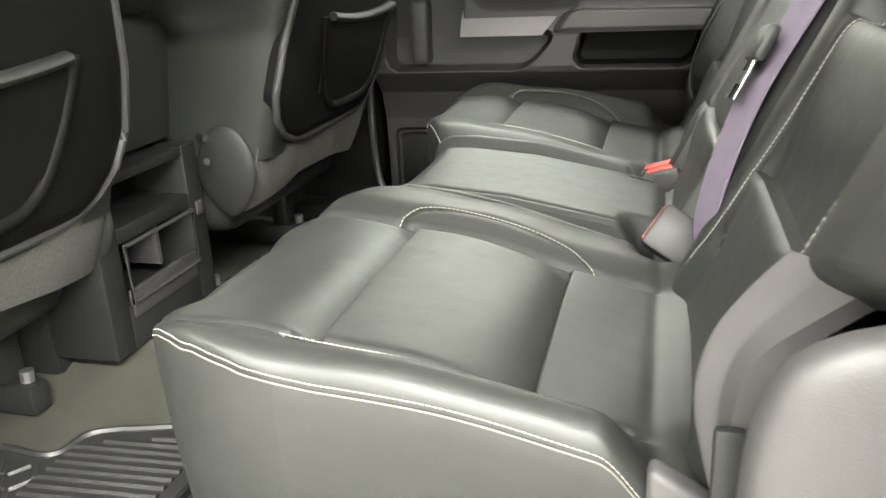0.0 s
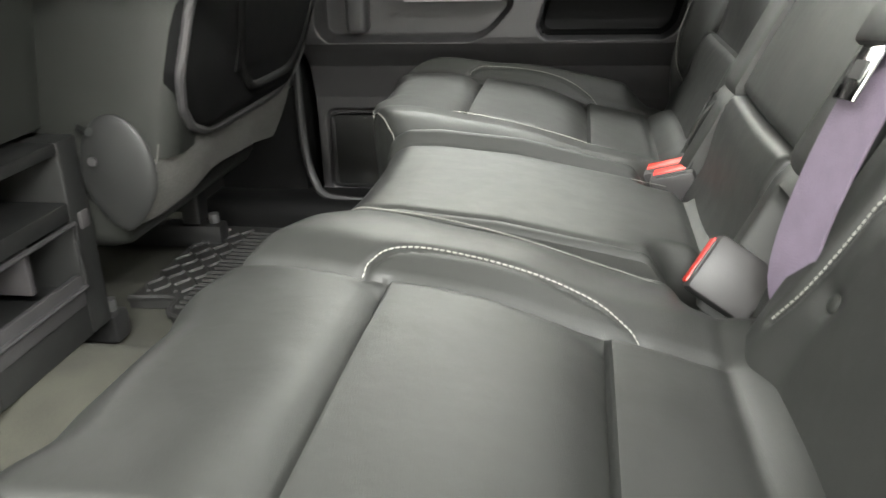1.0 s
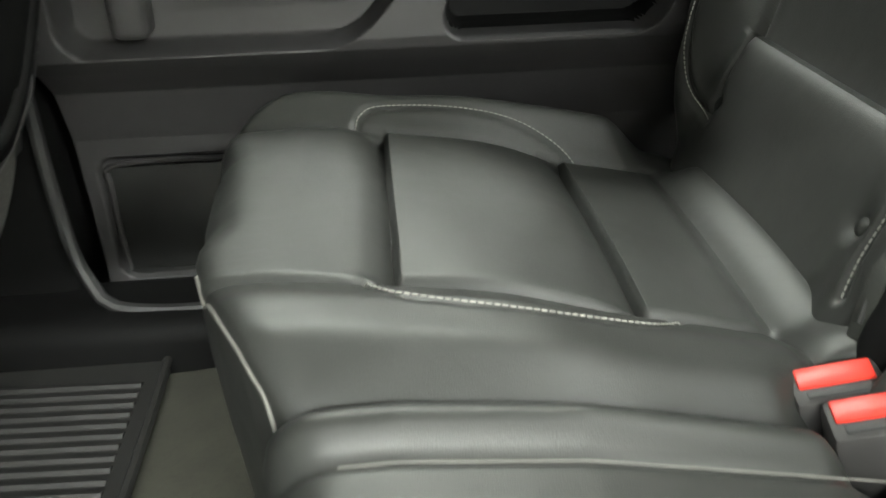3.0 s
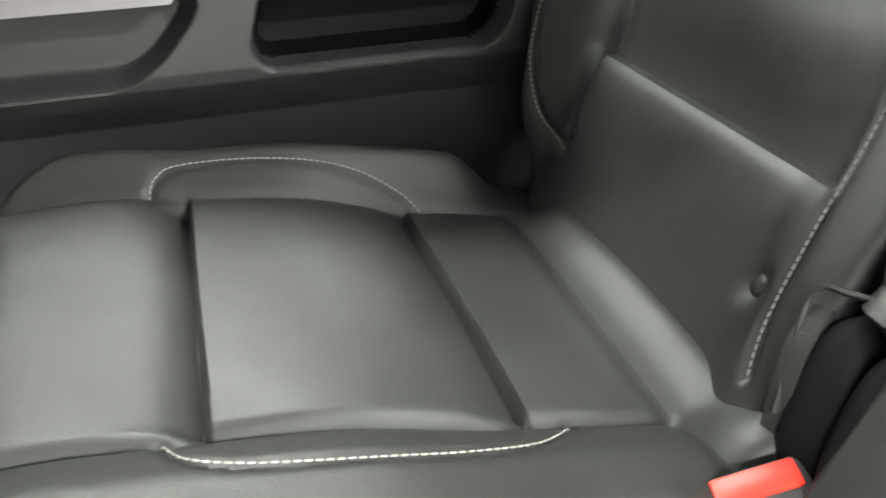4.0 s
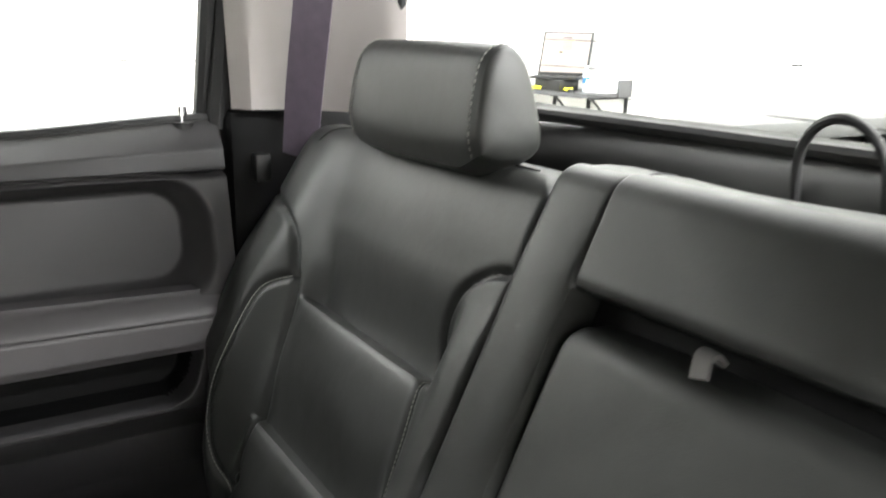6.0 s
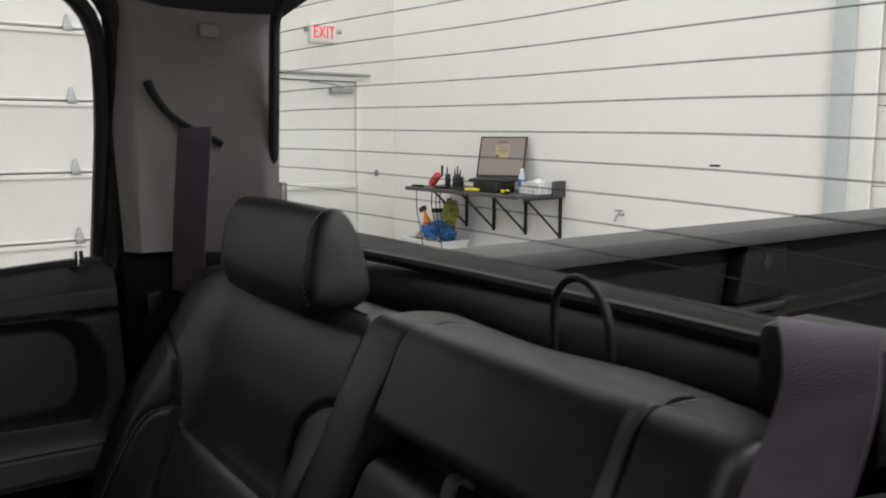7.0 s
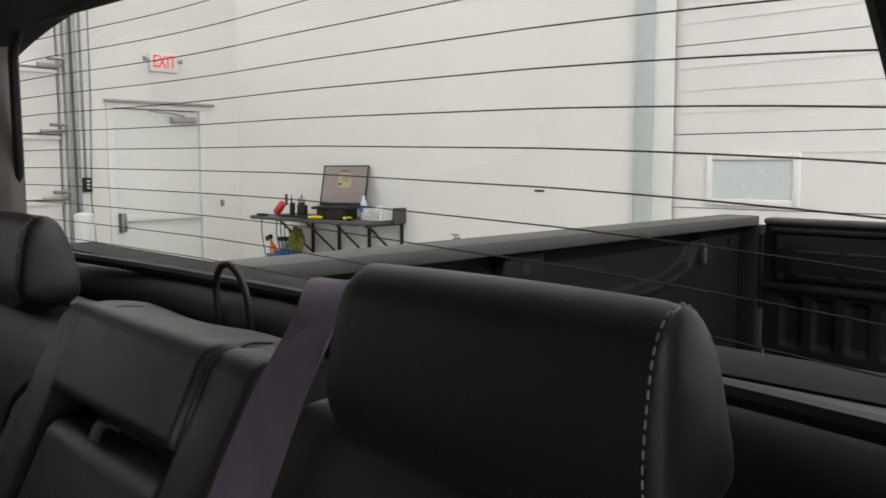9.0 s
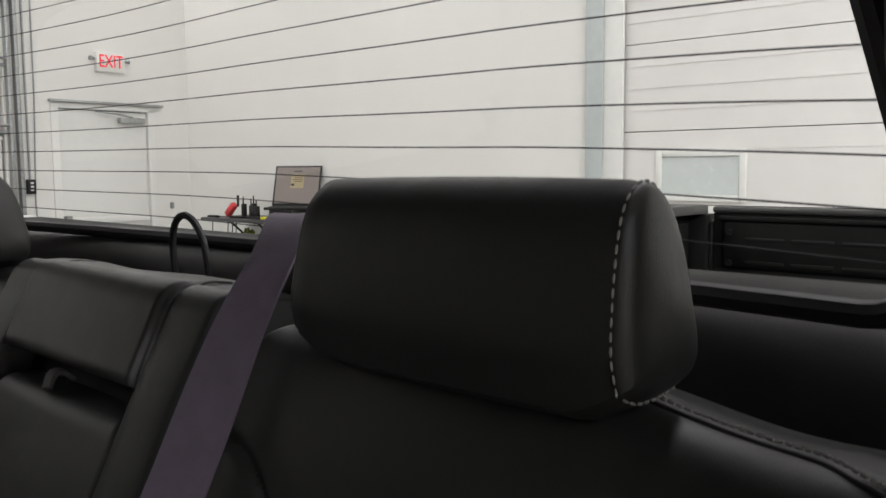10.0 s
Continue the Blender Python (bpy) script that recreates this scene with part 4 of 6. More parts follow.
def rear_seats():
    for s, lab, vc, half, zc in ((1, "passenger side rear seat in black leather with headrest", 0.466, 0.143, 1.462), (-1, "driver side rear seat in black leather with headrest", 0.463, 0.135, 1.458)):
        seat = thing("rear_bench", (0.15, s * 0.42, 0.655), lab, "car seat", group="rear bench seats")
        rear_cushion(s, seat)
        rear_backrest(s, seat)
        headrest(s, seat, vc, half, zc)
    # middle place with folding armrest
    mid = thing("middle_bench", (0.15, 0, 0.655), "narrow middle rear seat with folded-up leather armrest", "car seat", group="rear bench seats")
    nu, nv = 90, 70
    yy = np.linspace(-0.149, 0.149, nv)
    P = np.zeros((nu, nv, 3))
    for j, y in enumerate(yy):
        x0 = -0.063 - 0.012 * (abs(y) / 0.149) ** 3
        x = np.linspace(x0, 0.372, nu)
        z = np.interp(x, [-0.09, 0.0, 0.1, 0.2, 0.3, 0.38], [0.991, 0.993, 0.983, 0.963, 0.942, 0.934])
        z = z + 0.014 * sm(0.112, 0.135, y) * (1 - 0.5 * sm(0.1, 0.3, x)) + 0.003 * sm(0.128, 0.146, -y)
        z = z - 0.004 * np.exp(-((y - 0.112) / 0.004) ** 2) - 0.004 * np.exp(-((y + 0.128) / 0.004) ** 2)
        z = z - rounded(x - x0, 0.038) - rounded(np.full(nu, 0.149 - abs(y)), 0.020) * (0.7 if y > 0 else 0.35)
        z = z - 0.010 * np.exp(-((x - 0.300) / 0.009) ** 2) - 0.055 * sm(0.235, 0.285, x) * sm(0.085, 0.125, abs(y))
        P[:, j, 0], P[:, j, 1], P[:, j, 2] = x, y, z

    def down(rim):
        out = []
        for f in (0.2, 0.6, 1.0):
            q = rim.copy()
            q[:, 2] = rim[:, 2] * (1 - f) + 0.72 * f
            q[:, 0] = 0.15 + (rim[:, 0] - 0.15) * (1 - 0.05 * f)
            out.append(q)
        return out
    cu = part("cushion", skirt_grid(P, down), LEATHER, mid)
    part("base", box_bm(-0.02, 0.40, -0.14, 0.14, 0.655, 0.735, 0.01), PLASTIC_AND_SHADE, mid)
    xs = np.linspace(-0.03, 0.28, 40)
    q = [(x, 0.112, float(np.interp(x, [-0.09, 0.0, 0.1, 0.2, 0.3, 0.38], [0.991, 0.993, 0.983, 0.963, 0.942, 0.934])) - 0.0025) for x in xs]
    part("seam", tube_bm(q, 0.0005, 6), PIPING, cu)
    # backrest: two side strips, a top pad, and the armrest over a lower pad in its recess
    cy, rec, wide = 0.010, 0.143, 0.225       # middle, half width of the recess and of the whole
    zz = np.concatenate([np.linspace(0.905, 1.32, 60), np.linspace(1.322, 1.36, 48), np.linspace(1.364, 1.43, 40)])
    half = np.concatenate([np.linspace(0, rec - 0.02, 24), np.linspace(rec - 0.017, rec + 0.027, 40), np.linspace(rec + 0.03, wide, 30)])
    yy = np.concatenate([-half[:0:-1], half])
    nu, nv = len(zz), len(yy)
    P = np.zeros((nu, nv, 3))
    for i, z in enumerate(zz):
        a = np.abs(yy)
        # side strips: soft rolls that fall off to the recess and to the neighbour
        roll = np.clip((a - rec) / (wide - rec), 0, 1)
        d = 0.020 + 0.009 * np.sqrt(np.maximum(0, 1 - (2 * roll - 1) ** 2)) * float(1 - 0.6 * sm(1.33, 1.40, z))
        inside = 1 - sm(rec, rec + 0.003, a)
        low = float(1 - sm(1.334, 1.3365, z))
        d = d - 0.046 * inside * low - 0.008 * math.exp(-((z - 1.036) / 0.004) ** 2) * (1 - inside) - 0.034 * float(1 - sm(1.012, 1.026, z)) * sm(0.176, 0.196, a)
        # the top pad curls in over the recess, sewn to the strips at its ends
        d = d + (1 - low) * inside * (0.010 - float(rounded(np.array([z - 1.334]), 0.013)[0]) * 0.7)
        if z > 1.334:
            d = d - 0.007 * np.exp(-((a - rec) / 0.0035) ** 2)
        d = d - rounded(wide - a, 0.016) - rounded(np.full(nv, 1.43 - z), 0.028)
        for j in range(nv):
            P[i, j] = back_point(cy + yy[j], z, d[j], 1)

    def behind(rim):
        out = []
        for f in (0.3, 0.7, 1.0):
            q = rim.copy()
            q[:, 0] += 0.070 * f
            q[:, 2] -= 0.012 * f * f + 0.003 * np.sin(21 * q[:, 1]) * f
            out.append(q)
        return out
    back = part("backrest", skirt_grid(P, behind), LEATHER, mid)
    for sy in (-1, 1):
        path = [back_point(cy + sy * rec, z, dd, 1) for z, dd in ((1.337, 0.0165), (1.37, 0.0175), (1.395, 0.0175), (1.412, 0.012))] + [(0.572, cy + sy * rec, 1.4295), (0.60, cy + sy * (rec - 0.002), 1.4265)]
        part("seam", tube_bm(smooth_path(path, 40), 0.0011, 6), SEAL, back)

    def into(rim):
        q = rim.copy()
        q[:, 0] += 0.03
        return [q]
    arm_w = rec - 0.002
    yy = np.concatenate([np.linspace(-arm_w, -arm_w + 0.014, 14), np.linspace(-arm_w + 0.02, arm_w - 0.02, 32), np.linspace(arm_w - 0.014, arm_w, 14)])
    nu, nv = 90, len(yy)
    P = np.zeros((nu, nv, 3))
    for i, z in enumerate(np.linspace(1.046, 1.316, nu)):
        w = 1 - 0.07 * np.clip((z - 1.265) / 0.051, 0, 1) ** 3
        d = 0.018 - rounded(arm_w - abs(yy), 0.010) - rounded(np.full(nv, 1.316 - z), 0.022) - rounded(np.full(nv, z - 1.046), 0.012) * 0.8 + 0.008 * np.cos(yy / arm_w * 1.4)
        for j in range(nv):
            P[i, j] = back_point(cy + yy[j] * w, z, d[j], 1)
    arm = part("armrest", skirt_grid(P, into), LEATHER, mid, "folded-up leather armrest")
    nu = 50
    P = np.zeros((nu, nv, 3))
    for i, z in enumerate(np.linspace(0.90, 1.043, nu)):
        d = 0.010 + 0.014 * float(sm(0.95, 1.02, z)) - rounded(arm_w - abs(yy), 0.012) - rounded(np.full(nv, 1.043 - z), 0.010) + 0.006 * np.cos(yy / arm_w * 1.4)
        for j in range(nv):
            P[i, j] = back_point(cy + yy[j], z, d[j], 1)
    part("lower_pad", skirt_grid(P, into), LEATHER, mid, "leather pad under the armrest")
    # near-black sheets added as the shade in the recess, a gap round the armrest
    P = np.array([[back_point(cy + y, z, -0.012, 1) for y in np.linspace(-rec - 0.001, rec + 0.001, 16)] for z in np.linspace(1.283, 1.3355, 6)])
    part("recess_lining", skirt_grid(P, lambda r: [r + np.array([0.012, 0, 0])]), PLASTIC_AND_SHADE, mid, "black sheet as shade over the armrest")
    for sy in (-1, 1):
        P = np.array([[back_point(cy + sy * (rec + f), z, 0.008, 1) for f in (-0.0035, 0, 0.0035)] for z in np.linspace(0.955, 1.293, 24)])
        part("recess_lining", skirt_grid(P, lambda r: [r + np.array([0.010, 0, 0])]), PLASTIC_AND_SHADE, mid, "black sheet as shade beside the armrest")
    # the same shade as black sheets in the gaps to the outer backrests
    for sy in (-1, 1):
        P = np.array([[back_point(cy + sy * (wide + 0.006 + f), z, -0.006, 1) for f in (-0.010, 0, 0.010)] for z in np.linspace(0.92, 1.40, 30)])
        part("gap_lining", skirt_grid(P, lambda r: [r + np.array([0.012, 0, 0])]), PLASTIC_AND_SHADE, mid, "black sheet as shade between the backrests")
    tab = [back_point(0.018, 1.326, 0.004, 1), back_point(0.017, 1.329, 0.016, 1), back_point(0.015, 1.325, 0.025, 1), back_point(0.011, 1.312, 0.027, 1)]
    part("pull_strap", ribbon_bm(smooth_path(tab, 12), (0, 1, 0.12), 0.013, 0.004), TAB, arm, "short grey pull strap")


def buckle(base, way, side, red_up, label):
    """A seat belt buckle standing on base; way: its long axis, side: across its width."""
    way, side = Vector(way).normalized(), Vector(side)
    side = (side - side.dot(way) * way).normalized()
    nrm = side.cross(way)
    m = Matrix((side, nrm, way)).transposed().to_4x4()
    m.translation = base
    b = thing("seat_belt_buckle", base, label, "seat belt buckle", group="seat belt buckles")
    hb = box_bm(-0.029, 0.029, -0.018, 0.018, 0.0, 0.062, 0.006)
    part("housing", placed(hb, m), BUCKLE, b)
    part("release_button", placed(box_bm(-0.0240, 0.0240, -0.0140, 0.0045, 0.050, 0.0640, 0.002), m), RED, b, "bright red release button")
    part("slot", placed(box_bm(-0.020, 0.020, 0.0065, 0.0130, 0.050, 0.0630, 0.0008), m), SEAL, b)
    stalk = ribbon_bm([m @ Vector((0, 0, 0.004)), m @ Vector((0, 0, -0.04)), m @ Vector((0, 0.0, -0.09))], side, 0.034, 0.006)
    part("stalk", stalk, PLASTIC_AND_SHADE, b)
    return b


def seat_belts():
    buckle((0.337, -0.178, 0.932), (-0.80, 0.18, 0.48), (0.021, 0.018, 0.037), 1, "black seat belt buckle with red button beside the cushion")
    buckle((0.306, 0.206, 0.886), (-0.31, -0.05, 0.95), (0.045, -0.010, 0.016), 1, "black seat belt buckle with red button beside the cushion")
    buckle((0.311, 0.169, 0.889), (-0.31, -0.05, 0.95), (0.045, -0.010, 0.016), 1, "black seat belt buckle with red button beside the cushion")
    # middle belt over the backrest
    belt = thing("seat_belt", (0.6, -0.22, 1.40), "grey seat belt hanging down over the leather backrest", "seat belt", group="rear seat belts")
    path = smooth_path([(0.665, -0.196, 1.470), (0.632, -0.205, 1.489), (0.596, -0.232, 1.490), (0.560, -0.252, 1.462), (0.520, -0.257, 1.405), (0.466, -0.257, 1.30), (0.418, -0.256, 1.215), (0.378, -0.252, 1.135), (0.350, -0.252, 1.05), (0.338, -0.256, 0.985), (0.345, -0.262, 0.945)], 60)
    sides = [(0.60 * t, -0.78 * t - (1 - t), 0.05 * (1 - t)) for t in (float(sm(6, 24, k)) * 0.5 for k in range(60))]
    part("webbing", ribbon_bm(path, sides, 0.055, 0.0022), WEB, belt)
    m = Matrix.Translation((0.386, -0.251, 1.165)) @ Matrix.Rotation(radians(-64), 4, "Y") @ Matrix.Rotation(radians(8), 4, "Z")
    tg = part("tongue", placed(box_bm(-0.004, 0.034, -0.034, 0.034, 0.004, 0.016, 0.005), m), PLASTIC, belt, "black plastic belt tongue")
    part("tongue_plate", placed(box_bm(-0.046, -0.002, -0.019, 0.019, 0.008, 0.011, 0.001), m), CHROME, tg, "shiny metal plate")
    part("tongue_slot", placed(box_bm(-0.030, -0.016, -0.011, 0.011, 0.0112, 0.0122), m), SEAL, tg)
    guide = part("guide", box_bm(0.632, 0.690, -0.250, -0.156, 1.40, 1.484, 0.010), PLASTIC, belt, "black plastic belt guide")
    # belt of the passenger side, from the slot in the pillar
    belt2 = thing("seat_belt", (0.5, 0.73, 1.40), "dark grey seat belt hanging from the pillar slot", "seat belt", group="rear seat belts")
    path = smooth_path([(0.524, 0.716, 1.622), (0.523, 0.716, 1.60), (0.523, 0.732, 1.54), (0.525, 0.756, 1.48), (0.528, 0.776, 1.43), (0.532, 0.80, 1.36)], 30)
    part("webbing", ribbon_bm(path, (0.62, -0.78, 0.0), 0.056, 0.0022), WEB, belt2)
    part("tongue", placed(box_bm(-0.012, 0.012, -0.03, 0.03, -0.02, 0.02, 0.004), Matrix.Translation((0.483, 0.845, 1.345))), PLASTIC, belt2)
    # stowed belt holder between the backrests
    h = thing("belt_holder", (0.35, 0.21, 0.95), "black plastic belt holder tucked between the backrests", "belt holder")
    for a, z, w, hh, dd in ((0.220, 0.965, 0.044, 0.055, 0.016), (0.184, 0.966, 0.040, 0.056, 0.022)):
        nu, nv = 26, 20
        P = np.zeros((nu, nv, 3))
        for i, p in enumerate(np.linspace(-1, 1, nu)):
            for j, q in enumerate(np.linspace(-1, 1, nv)):
                f = max(0.0, 1 - abs(p) ** 4) ** 0.5 * max(0.0, 1 - abs(q) ** 3) ** 0.5
                P[i, j] = back_point(a + q * w / 2 * (1 - 0.35 * max(0, p) ** 3) + 0.010 * p, z + p * hh - 0.010 * q * q * max(0, p), dd * f * float(0.3 + 0.7 * sm(-1, 0, p)) + 0.006, 1)
        part("shell", skirt_grid(P, lambda rim: [rim + np.array([0.03, 0, 0])]), PLASTIC_AND_SHADE, h)
    for run in (((0.236, 0.955), (0.250, 0.985), (0.258, 1.010), (0.254, 1.022), (0.240, 1.026), (0.222, 1.031), (0.212, 1.029)), ((0.212, 1.027), (0.198, 1.022), (0.182, 1.016), (0.170, 1.000), (0.162, 0.975), (0.156, 0.945))):
        part("edge", tube_bm(smooth_path([back_point(v, z, 0.021, 1) for v, z in run], 40), 0.0020, 6), PLASTIC, h)
    part("slot", tube_bm([back_point(v, z, 0.024, 1) for v, z in ((0.184, 1.004), (0.177, 0.994), (0.170, 0.978))], [0.002, 0.0045, 0.002], 10), SEAL, h, "narrow black slot")
    flap = smooth_path([back_point(v, z, d, 1) for v, z, d in ((0.254, 1.012, 0.014), (0.248, 0.99, 0.020), (0.242, 0.97, 0.020), (0.236, 0.945, 0.014))], 14)
    part("flap", ribbon_bm(flap, (0.25, -0.95, 0.1), 0.015, 0.004), LEATHER_SIDE, h, "soft leather flap")
    # cord loop on the top of the backrest
    pts = [(0.664, 0.082, 1.39), (0.660, 0.083, 1.445), (0.657, 0.070, 1.472), (0.655, 0.046, 1.482), (0.655, 0.022, 1.472), (0.657, 0.008, 1.445), (0.662, 0.007, 1.39)]
    solo("cord_loop", tube_bm(smooth_path(pts, 40), 0.0042, 8), SEAL, "black cord loop behind the middle backrest", "cord")


# ---- truck: cab ----
FLOOR = 0.625


def floor_height(x, y):
    return FLOOR + 0.075 * np.exp(-(np.abs(y) / 0.15) ** 4) * (1 - 0.6 * sm(-0.5, -0.1, x)) + 0.02 * sm(-0.30, -0.1, x)


def cab_shell():
    cab = thing("truck_cab", (-0.5, 0, 0.35), "dark crew cab of a pickup truck", "truck cab")
    xs, ys = np.linspace(-1.95, 0.74, 90), np.linspace(-0.86, 0.86, 60)
    X, Y = np.meshgrid(xs, ys, indexing="ij")
    fl = part("floor_carpet", skirt_grid(np.stack([X, Y, floor_height(X, Y)], -1), lambda r: [np.c_[r[:, :2], np.full(len(r), 0.56)]]), CARPET, cab, "worn grey-green floor carpet")
    # roof lining and roof skin in one shell
    xs, ys = np.linspace(-1.35, 0.655, 60), np.linspace(-0.74, 0.74, 50)
    X, Y = np.meshgrid(xs, ys, indexing="ij")
    Z = 1.885 - 0.055 * sm(0.25, 0.655, X) - 0.055 * (np.abs(Y) / 0.74) ** 3 - 0.03 * sm(-0.9, -1.35, X)
    part("headliner", skirt_grid(np.stack([X, Y, Z], -1), lambda r: [r + np.array([0, 0, 0.06])]), HEADLINER, cab, "dark grey fabric roof lining")
    part("cab_floor_pan", box_bm(-2.0, 0.80, -0.92, 0.92, 0.36, 0.555, 0.03), PAINT, cab)
    # pillars between front and rear doors
    for s in (1, -1):
        lo, hi = sorted((s * 0.80, s * 0.93))
        part("b_pillar", box_bm(-0.62, -0.412, lo, hi, 0.56, 1.42, 0.02), PLASTIC_AND_SHADE, cab)
        lo, hi = sorted((s * 0.745, s * 0.86))
        part("b_pillar_upper", box_bm(-0.58, -0.45, lo, hi, 1.42, 1.88, 0.02), PILLAR, cab)
        lo, hi = sorted((s * 0.84, s * 0.95))
        part("front_door", box_bm(-1.75, -0.61, lo, hi, 0.56, 1.38, 0.03), DOOR_TRIM, cab)
        lo, hi = sorted((s * 0.745, s * 0.82))
        part("roof_rail", box_bm(-1.35, 0.66, lo, hi, 1.815, 1.925, 0.02), PAINT, cab)
        bm = tube_bm([(-2.15, s * 0.80, 1.36), (-1.35, s * 0.73, 1.84)], 0.045, 8)
        part("windscreen_pillar", bm, PILLAR, cab)
        lo, hi = sorted((s * 0.835, s * 0.93))
        part("rear_quarter", box_bm(0.44, 0.84, lo, hi, 0.56, 1.43, 0.02), PLASTIC_AND_SHADE, cab, "black quarter panel beside the seat")
        lo, hi = sorted((s * 0.80, s * 0.95))
        part("sill", box_bm(-0.44, 0.44, lo, hi, 0.56, 0.665, 0.012), PLASTIC_AND_SHADE, cab)
        if s > 0:
            part("sill_trim", box_bm(-0.64, 0.40, 0.700, 0.842, 0.60, 0.702, 0.03, 4), PLASTIC_AND_SHADE, cab)
            pts = [(-0.415, 0.80, 1.30), (-0.415, 0.795, 1.0), (-0.41, 0.785, 0.82), (-0.385, 0.765, 0.73), (-0.33, 0.745, 0.70), (-0.1, 0.737, 0.70), (0.38, 0.737, 0.70)]
            part("sill_seal", tube_bm(smooth_path(pts, 60), 0.009, 8), SEAL, cab)
    part("dashboard", box_bm(-2.25, -1.75, -0.83, 0.83, 0.57, 1.33, 0.05), PLASTIC_AND_SHADE, cab)
    part("bonnet", box_bm(-3.5, -2.26, -0.9, 0.9, 0.45, 1.30, 0.06), PAINT, cab)
    w = part("windscreen", grid_bm(np.array([[(-2.12, y, 1.36) for y in np.linspace(-0.78, 0.78, 8)], [(-1.36, y * 0.92, 1.83) for y in np.linspace(-0.78, 0.78, 8)]])), CAR_GLASS, cab)
    w.visible_shadow = False
    # back wall of the cab behind the seats
    part("rear_trim", box_bm(0.664, 0.79, -0.83, 0.83, 0.57, 1.447, 0.045, 7), REAR_TRIM, cab, "dark padded panel under the rear window")
    part("window_ledge", box_bm(0.712, 0.793, -0.80, 0.80, 1.436, 1.4495, 0.002), PLASTIC_AND_SHADE, cab, "black rubber ledge under the rear window")
    part("cab_back", box_bm(0.795, 0.84, -0.90, 0.90, 0.50, 1.415, 0.01), PAINT, cab)


def rear_window():
    win = thing("rear_window", (0.7, 0, 1.43), "curved rear window with thin dark heating lines", "window")

    def at(p, q, out=0.0):
        return (0.700 - 0.030 * q - 0.05 * abs(p) ** 2.2 + out, p * (0.722 - 0.098 * q) + (0.011 * p ** 6 if p < 0 else 0.0), 1.450 + 0.370 * q - 0.010 * q * abs(p) ** 6)
    P = np.array([[at(p, q) for q in np.linspace(0, 1, 8)] for p in np.linspace(-1, 1, 40)])
    g = part("glass", grid_bm(P), CAR_GLASS, win)
    g.visible_shadow = False
    loop = []
    for p in np.linspace(-0.93, 0.93, 40):
        loop.append((p, 0.0))
    for t in np.linspace(0, 1, 8)[1:-1]:
        loop.append((0.93 + 0.07 * np.sin(t * np.pi / 2), 0.13 * (1 - np.cos(t * np.pi / 2))))
    for q in np.linspace(0.13, 0.86, 14):
        loop.append((1.0, q))
    for t in np.linspace(0, 1, 8)[1:-1]:
        loop.append((1 - 0.07 * (1 - np.cos(t * np.pi / 2)), 0.86 + 0.14 * np.sin(t * np.pi / 2)))
    for p in np.linspace(0.93, -0.93, 40):
        loop.append((p, 1.0))
    for t in np.linspace(0, 1, 8)[1:-1]:
        loop.append((-0.93 - 0.07 * np.sin(t * np.pi / 2), 1 - 0.14 * (1 - np.cos(t * np.pi / 2))))
    for q in np.linspace(0.86, 0.13, 14):
        loop.append((-1.0, q))
    for t in np.linspace(0, 1, 8)[1:-1]:
        loop.append((-1 + 0.07 * (1 - np.cos(t * np.pi / 2)), 0.13 - 0.13 * np.sin(t * np.pi / 2)))
    part("seal", tube_bm([at(p, q, -0.004) for p, q in loop], 0.008, 8, closed=True), SEAL, win, "black rubber window seal")
    for k in range(12):
        q = 0.0862 + 0.0762 * k
        fan = lambda p: 0.0036 * (k - 6.5) * float(1 - sm(-0.5, 0.3, p)) - 0.008 * max(0.0, -p - 0.6) / 0.3
        sag = lambda p: 0.02 * (1 - p * p) if p > 0 else 0.02 + 0.036 * p * p / math.sqrt(p * p + 0.12)
        part("heating_line", tube_bm([at(p, q - sag(p) + fan(p), -0.002) for p in np.linspace(-0.985, 0.985, 40)], 0.0006, 4), SEAL, win)
    # roof edge above and corner fillers around the glass
    bm = grid_bm(np.array([[at(p, 1.0, 0.002) for p in np.linspace(-1.1, 1.1, 40)], [(0.66, p * 0.72, 1.86) for p in np.linspace(-1.1, 1.1, 40)]]))
    part("header", bm, HEADLINER, win)


